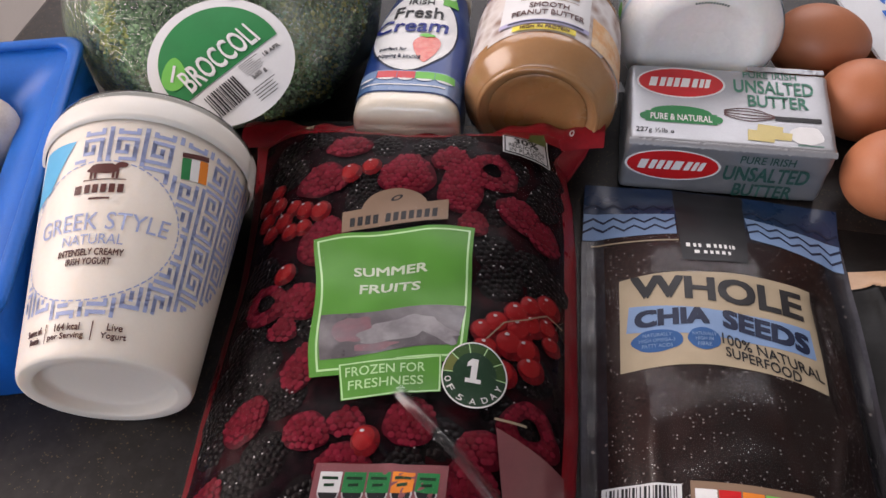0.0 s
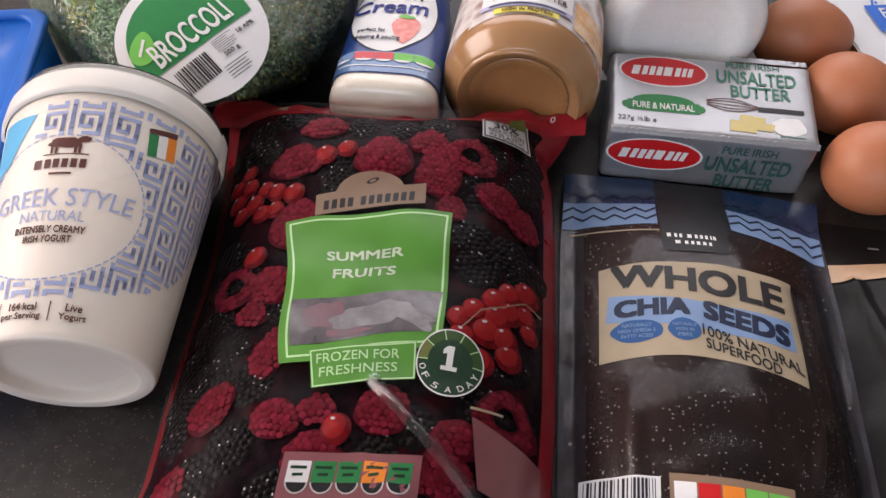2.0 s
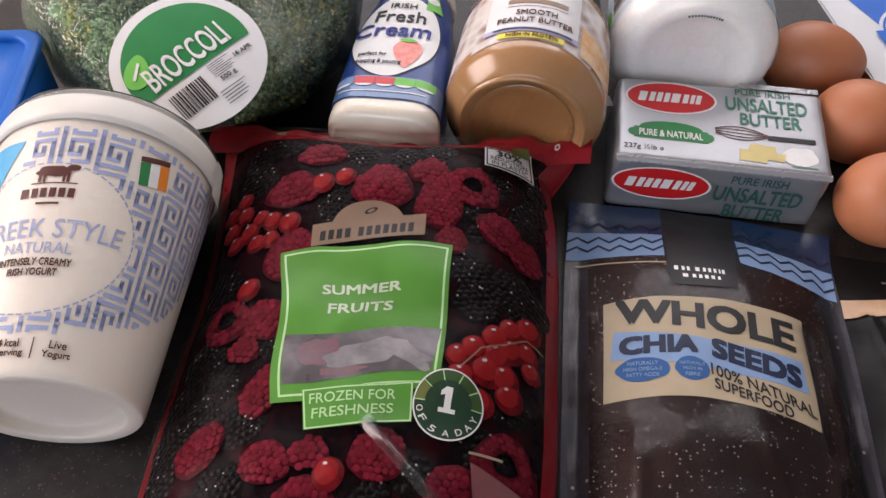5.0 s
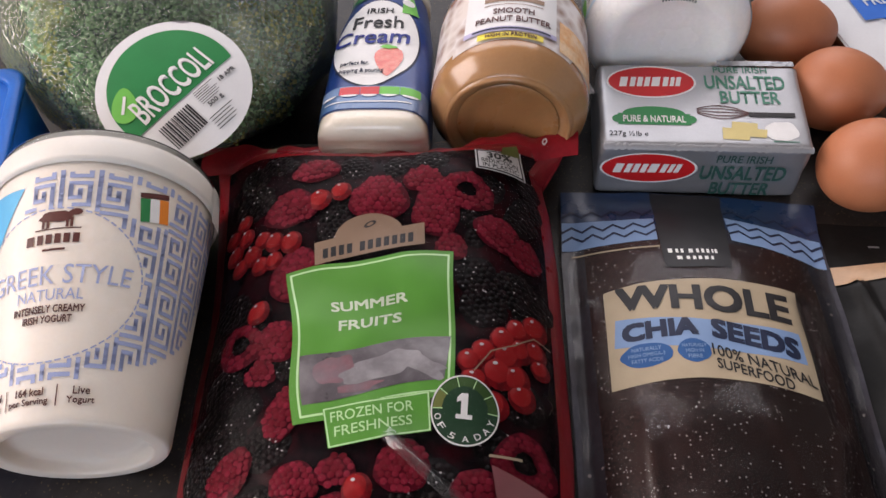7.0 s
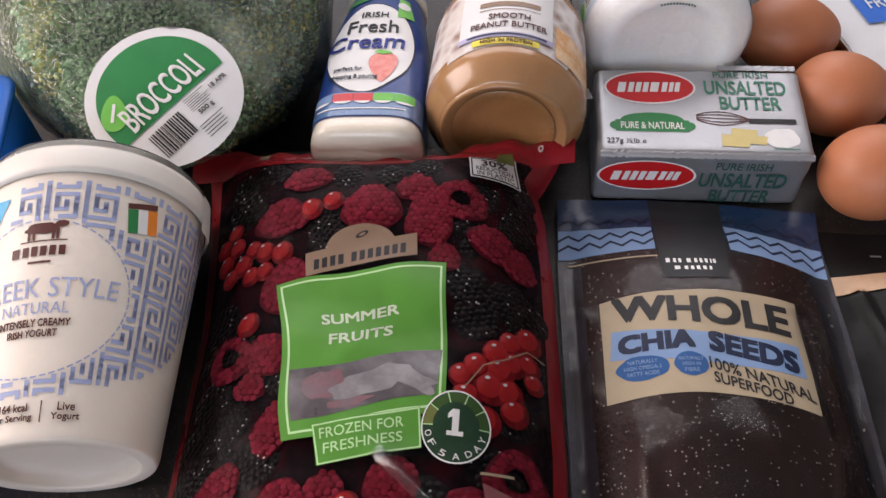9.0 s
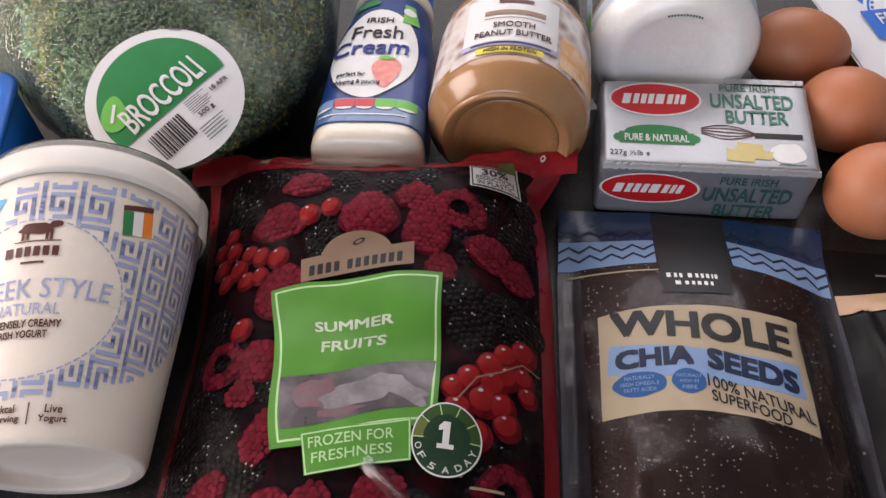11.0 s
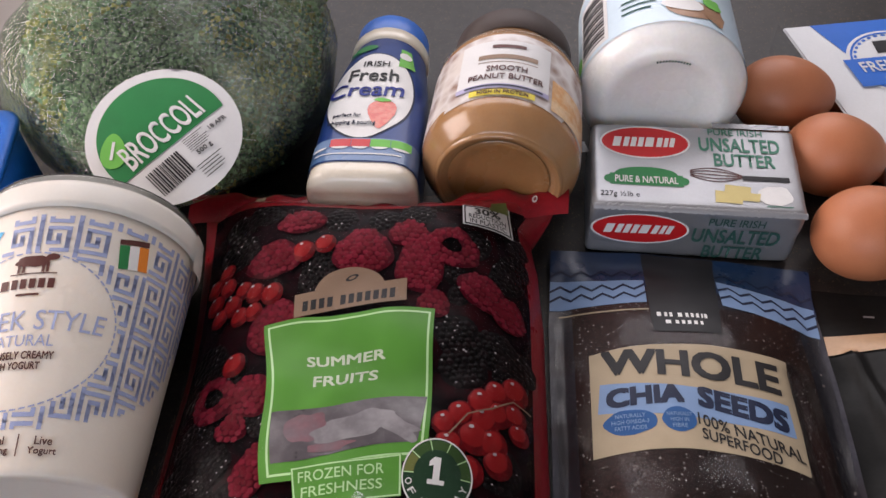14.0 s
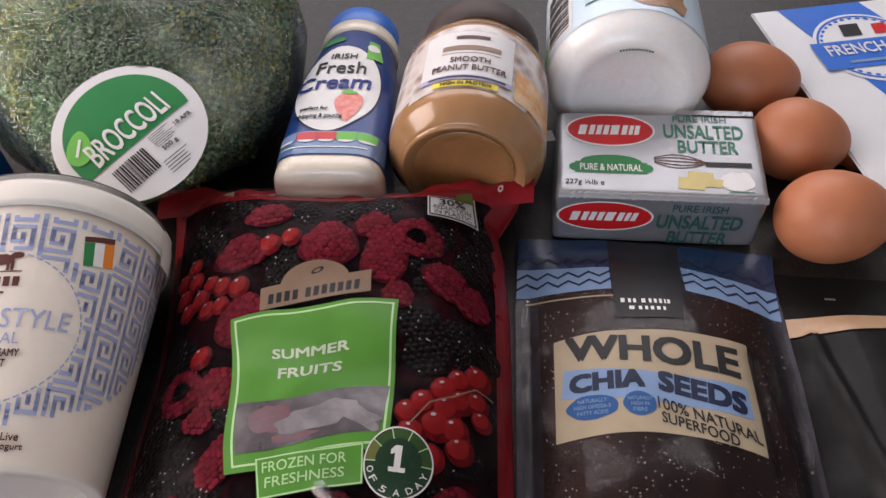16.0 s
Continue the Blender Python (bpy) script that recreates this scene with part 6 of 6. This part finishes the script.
# ---- wrapped broccoli ----
def broccoli():
    C = Vector((-0.2335, 0.0880, 0.0440))
    R = Vector((0.0815, 0.0860, 0.0545))
    t = thing("broccoli", C.x, C.y, 0.0, "green head of broccoli shrink-wrapped in crinkled clear film", "broccoli")
    n = Vector((0.115, -0.355, 0.928)).normalized()
    e1 = (Vector((1, 0, 0)) - n * n.x).normalized()
    e2 = n.cross(e1)
    centre = Vector((-0.2006, -0.0116, 0.0735))
    th = radians(52)

    def on(u, v, off):
        a, b = u * math.cos(th) - v * math.sin(th), u * math.sin(th) + v * math.cos(th)
        sag = -2.2 * (a * a + b * b)
        return centre + e1 * a + e2 * b + n * (off + sag + 0.0014)

    def flatten(w, gap):
        """Press what stands before the label back behind it."""
        r = w - centre
        d = r.dot(n) + gap + 2.2 * (r - n * r.dot(n)).length_squared
        return w - n * d if d > 0 and (r - n * r.dot(n)).length < 0.052 else w

    bm = bmesh.new()
    bmesh.ops.create_icosphere(bm, subdivisions=6, radius=1.0)
    for v in bm.verts:
        p = v.co.normalized()
        e = 2.5
        q = (abs(p.x) ** e + abs(p.y) ** e + abs(p.z) ** e) ** (-1 / e)
        w = Vector((p.x * R.x, p.y * R.y, p.z * R.z)) * q
        lob = noise.noise(w * 24 + Vector((3, 1, 0))) * 0.011 + min(0.5, abs(noise.noise(w * 44)) * 1.6) * 0.013 - 0.005 + noise.noise(w * 330) * 0.0009 + noise.noise(w * 700) * 0.0006
        if p.x < 0:
            w.x *= 1.09
        v.co = flatten(C + w * 0.945 + p * lob, 0.004)
        v.co.z = max(v.co.z, 0.0012)
    bm.normal_update()
    buds = [(v.co.copy(), v.normal.copy()) for v in bm.verts if v.co.z > 0.012]
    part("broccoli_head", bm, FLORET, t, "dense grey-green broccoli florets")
    rnd = random.Random(21)
    drift = {"green": ([], []), "olive": ([], [])}
    for co, nn in rnd.sample(buds, min(len(buds), 22000)):
        coords, faces = drift["olive" if noise.noise(co * 34 + Vector((4, 0, 2))) + rnd.uniform(-0.18, 0.18) > 0.10 else "green"]
        r = rnd.choice((0.0006, 0.0009, 0.0012, 0.0019)) * rnd.uniform(0.8, 1.15)
        a = nn.orthogonal().normalized()
        b = nn.cross(a)
        k = len(coords)
        base = co + a * rnd.uniform(-0.0006, 0.0006) + b * rnd.uniform(-0.0006, 0.0006)
        coords += [base + a * r, base + b * r, base - a * r, base - b * r, base + nn * r * 1.1]
        faces += [(k, k + 1, k + 4), (k + 1, k + 2, k + 4), (k + 2, k + 3, k + 4), (k + 3, k, k + 4)]
    for tint, mat in (("green", BEAD), ("olive", BEAD_OLIVE)):
        me = bpy.data.meshes.new("buds")
        me.from_pydata(drift[tint][0], [], drift[tint][1])
        bm = bmesh.new()
        bm.from_mesh(me)
        bpy.data.meshes.remove(me)
        part("bud_layer", bm, mat, t, "tiny %s flower buds" % tint, kind="stuff", smooth=False)
    hull = bmesh.new()
    for i in range(60):
        for k in range(1, 22):
            a, z = 2 * math.pi * i / 60, math.pi * k / 22
            p = Vector((math.sin(z) * math.cos(a), math.sin(z) * math.sin(a), math.cos(z)))
            q = (abs(p.x) ** 2.5 + abs(p.y) ** 2.5 + abs(p.z) ** 2.5) ** (-1 / 2.5)
            w = C + Vector((p.x * R.x * (1.09 if p.x < 0 else 1.0), p.y * R.y, p.z * R.z)) * q * (1.04 + 0.05 * noise.noise(p * 2.2 + Vector((2, 0, 5))))
            w = flatten(w, 0.0016)
            w.z = max(w.z, 0.0006)
            hull.verts.new(w)
    for i in range(40):
        a = 2 * math.pi * i / 40
        hull.verts.new(on(0.036 * math.cos(a), 0.036 * math.sin(a), -0.0026))
    for p in ((-0.338, 0.128, 0.040), (-0.335, 0.135, 0.045), (-0.146, 0.050, 0.045), (-0.143, 0.06, 0.03)):
        hull.verts.new(p)
    out = bmesh.ops.convex_hull(hull, input=hull.verts)
    bmesh.ops.delete(hull, geom=[v for v in out["geom_interior"] if isinstance(v, bmesh.types.BMVert)], context="VERTS")
    bmesh.ops.subdivide_edges(hull, edges=[e for e in hull.edges if e.calc_length() > 0.008], cuts=2, use_grid_fill=True)
    bmesh.ops.triangulate(hull, faces=hull.faces)
    for v in hull.verts:
        v.co += Vector((0, 0, 0.0006)) * noise.noise(v.co * 150)
    part("film_wrap", hull, WRAP, t, "crinkled clear shrink film")
    # pleats pulled over the side
    for i in range(9):
        y0 = 0.060 + i * 0.0105
        bm = bmesh.new()
        for k in range(13):
            a = radians(12 + 50 * k / 12)
            r = 1.05
            cx, cy, cz = math.cos(a), (y0 - C.y) / R.y, math.sin(a)
            q = (abs(cx * math.sqrt(max(0.05, 1 - cy * cy))) ** 2.5 + abs(cy) ** 2.5 + abs(cz * math.sqrt(max(0.05, 1 - cy * cy))) ** 2.5) ** (-1 / 2.5)
            f = math.sqrt(max(0.05, 1 - cy * cy))
            p = C + Vector((cx * f * R.x, cy * R.y, cz * f * R.z)) * min(q, 1.35) * r
            wv = 0.0012 * math.sin(k * 1.1 + i * 2.0)
            bm.verts.new(p + Vector((0, -0.0007 + wv, 0.0003)))
            bm.verts.new(p + Vector((0, wv, 0.0012)))
            bm.verts.new(p + Vector((0, 0.0007 + wv, 0.0003)))
        bm.verts.ensure_lookup_table()
        for k in range(12):
            for j in range(2):
                a = k * 3 + j
                bm.faces.new((bm.verts[a], bm.verts[a + 1], bm.verts[a + 4], bm.verts[a + 3]))
        part("film_pleat", bm, WRAP, t)
    lab = part("round_label", blob(on, 0, 0, 0.0355, 0.0355, 0.0004, rings=8, n=64), PAPER, t, "round white label with a green panel")
    green = bmesh.new()
    cut = -0.0080
    pts = []
    for i in range(41):
        a = radians(-14 + 208 * i / 40)
        pts.append((0.0300 * math.cos(a), max(cut, 0.0300 * math.sin(a))))
    rows = []
    for k in range(7):
        s = k / 6
        rows.append([green.verts.new(on(x * s, cut + (y - cut) * s, 0.0008)) for x, y in pts] if k else [green.verts.new(on(0, cut, 0.0008))] * 41)
    for a, b in zip(rows, rows[1:]):
        for i in range(40):
            if a[i] is a[i + 1]:
                green.faces.new((a[i], b[i], b[i + 1]))
            else:
                green.faces.new((a[i], b[i], b[i + 1], a[i + 1]))
    part("green_panel", green, INK_GREEN, t)
    part("leaf_mark", blob(on, -0.0215, 0.0085, 0.0058, 0.0088, 0.0012, -38, 0.0, 2, 0.25, n=28), INK_LEAF, t, "bright leaf mark")
    part("mark_bar", stroke(on, ((-0.0245, 0.0060), (-0.0190, 0.0110)), 0.0014, 0.0016), INK_WHITE, t)
    part("lettering", word(on, "BROCCOLI", ((-0.0216, -0.0060), (0.0212, -0.0052), (0.0206, 0.0078), (-0.0212, 0.0068)), 0.0011, 0.022, 8), INK_WHITE, t)
    bars = bmesh.new()
    rnd = random.Random(11)
    x = -0.0195
    while x < -0.0015:
        w = rnd.choice((0.0003, 0.0005, 0.0008))
        rect(on, x, -0.0245, x + w, -0.0115, 0.0009, 1, 4, bars)
        x += w + rnd.choice((0.0003, 0.0005, 0.0007))
    part("barcode", bars, INK_BLACK, t, kind="stuff")
    w = word(on, "500 g", wrect(0.0045, -0.0205, 0.0125, -0.0175), 0.0009, 0.015)
    word(on, "18 APR", wrect(0.0165, -0.0135, 0.0260, -0.0113), 0.0009, 0.01, 0, w)
    part("lettering", w, INK_BLACK, t)
    fine = bmesh.new()
    for i in range(7):
        rect(on, 0.003, -0.0100 - i * 0.0011, 0.003 + rnd.uniform(0.008, 0.012), -0.0097 - i * 0.0011, 0.0009, 3, 1, fine)
    for i in range(5):
        rect(on, 0.000, -0.0240 - i * 0.0016, 0.010 + rnd.uniform(0.0, 0.006), -0.0236 - i * 0.0016, 0.0009, 3, 1, fine)
    part("small_print", fine, INK_BLACK, t)


broccoli()
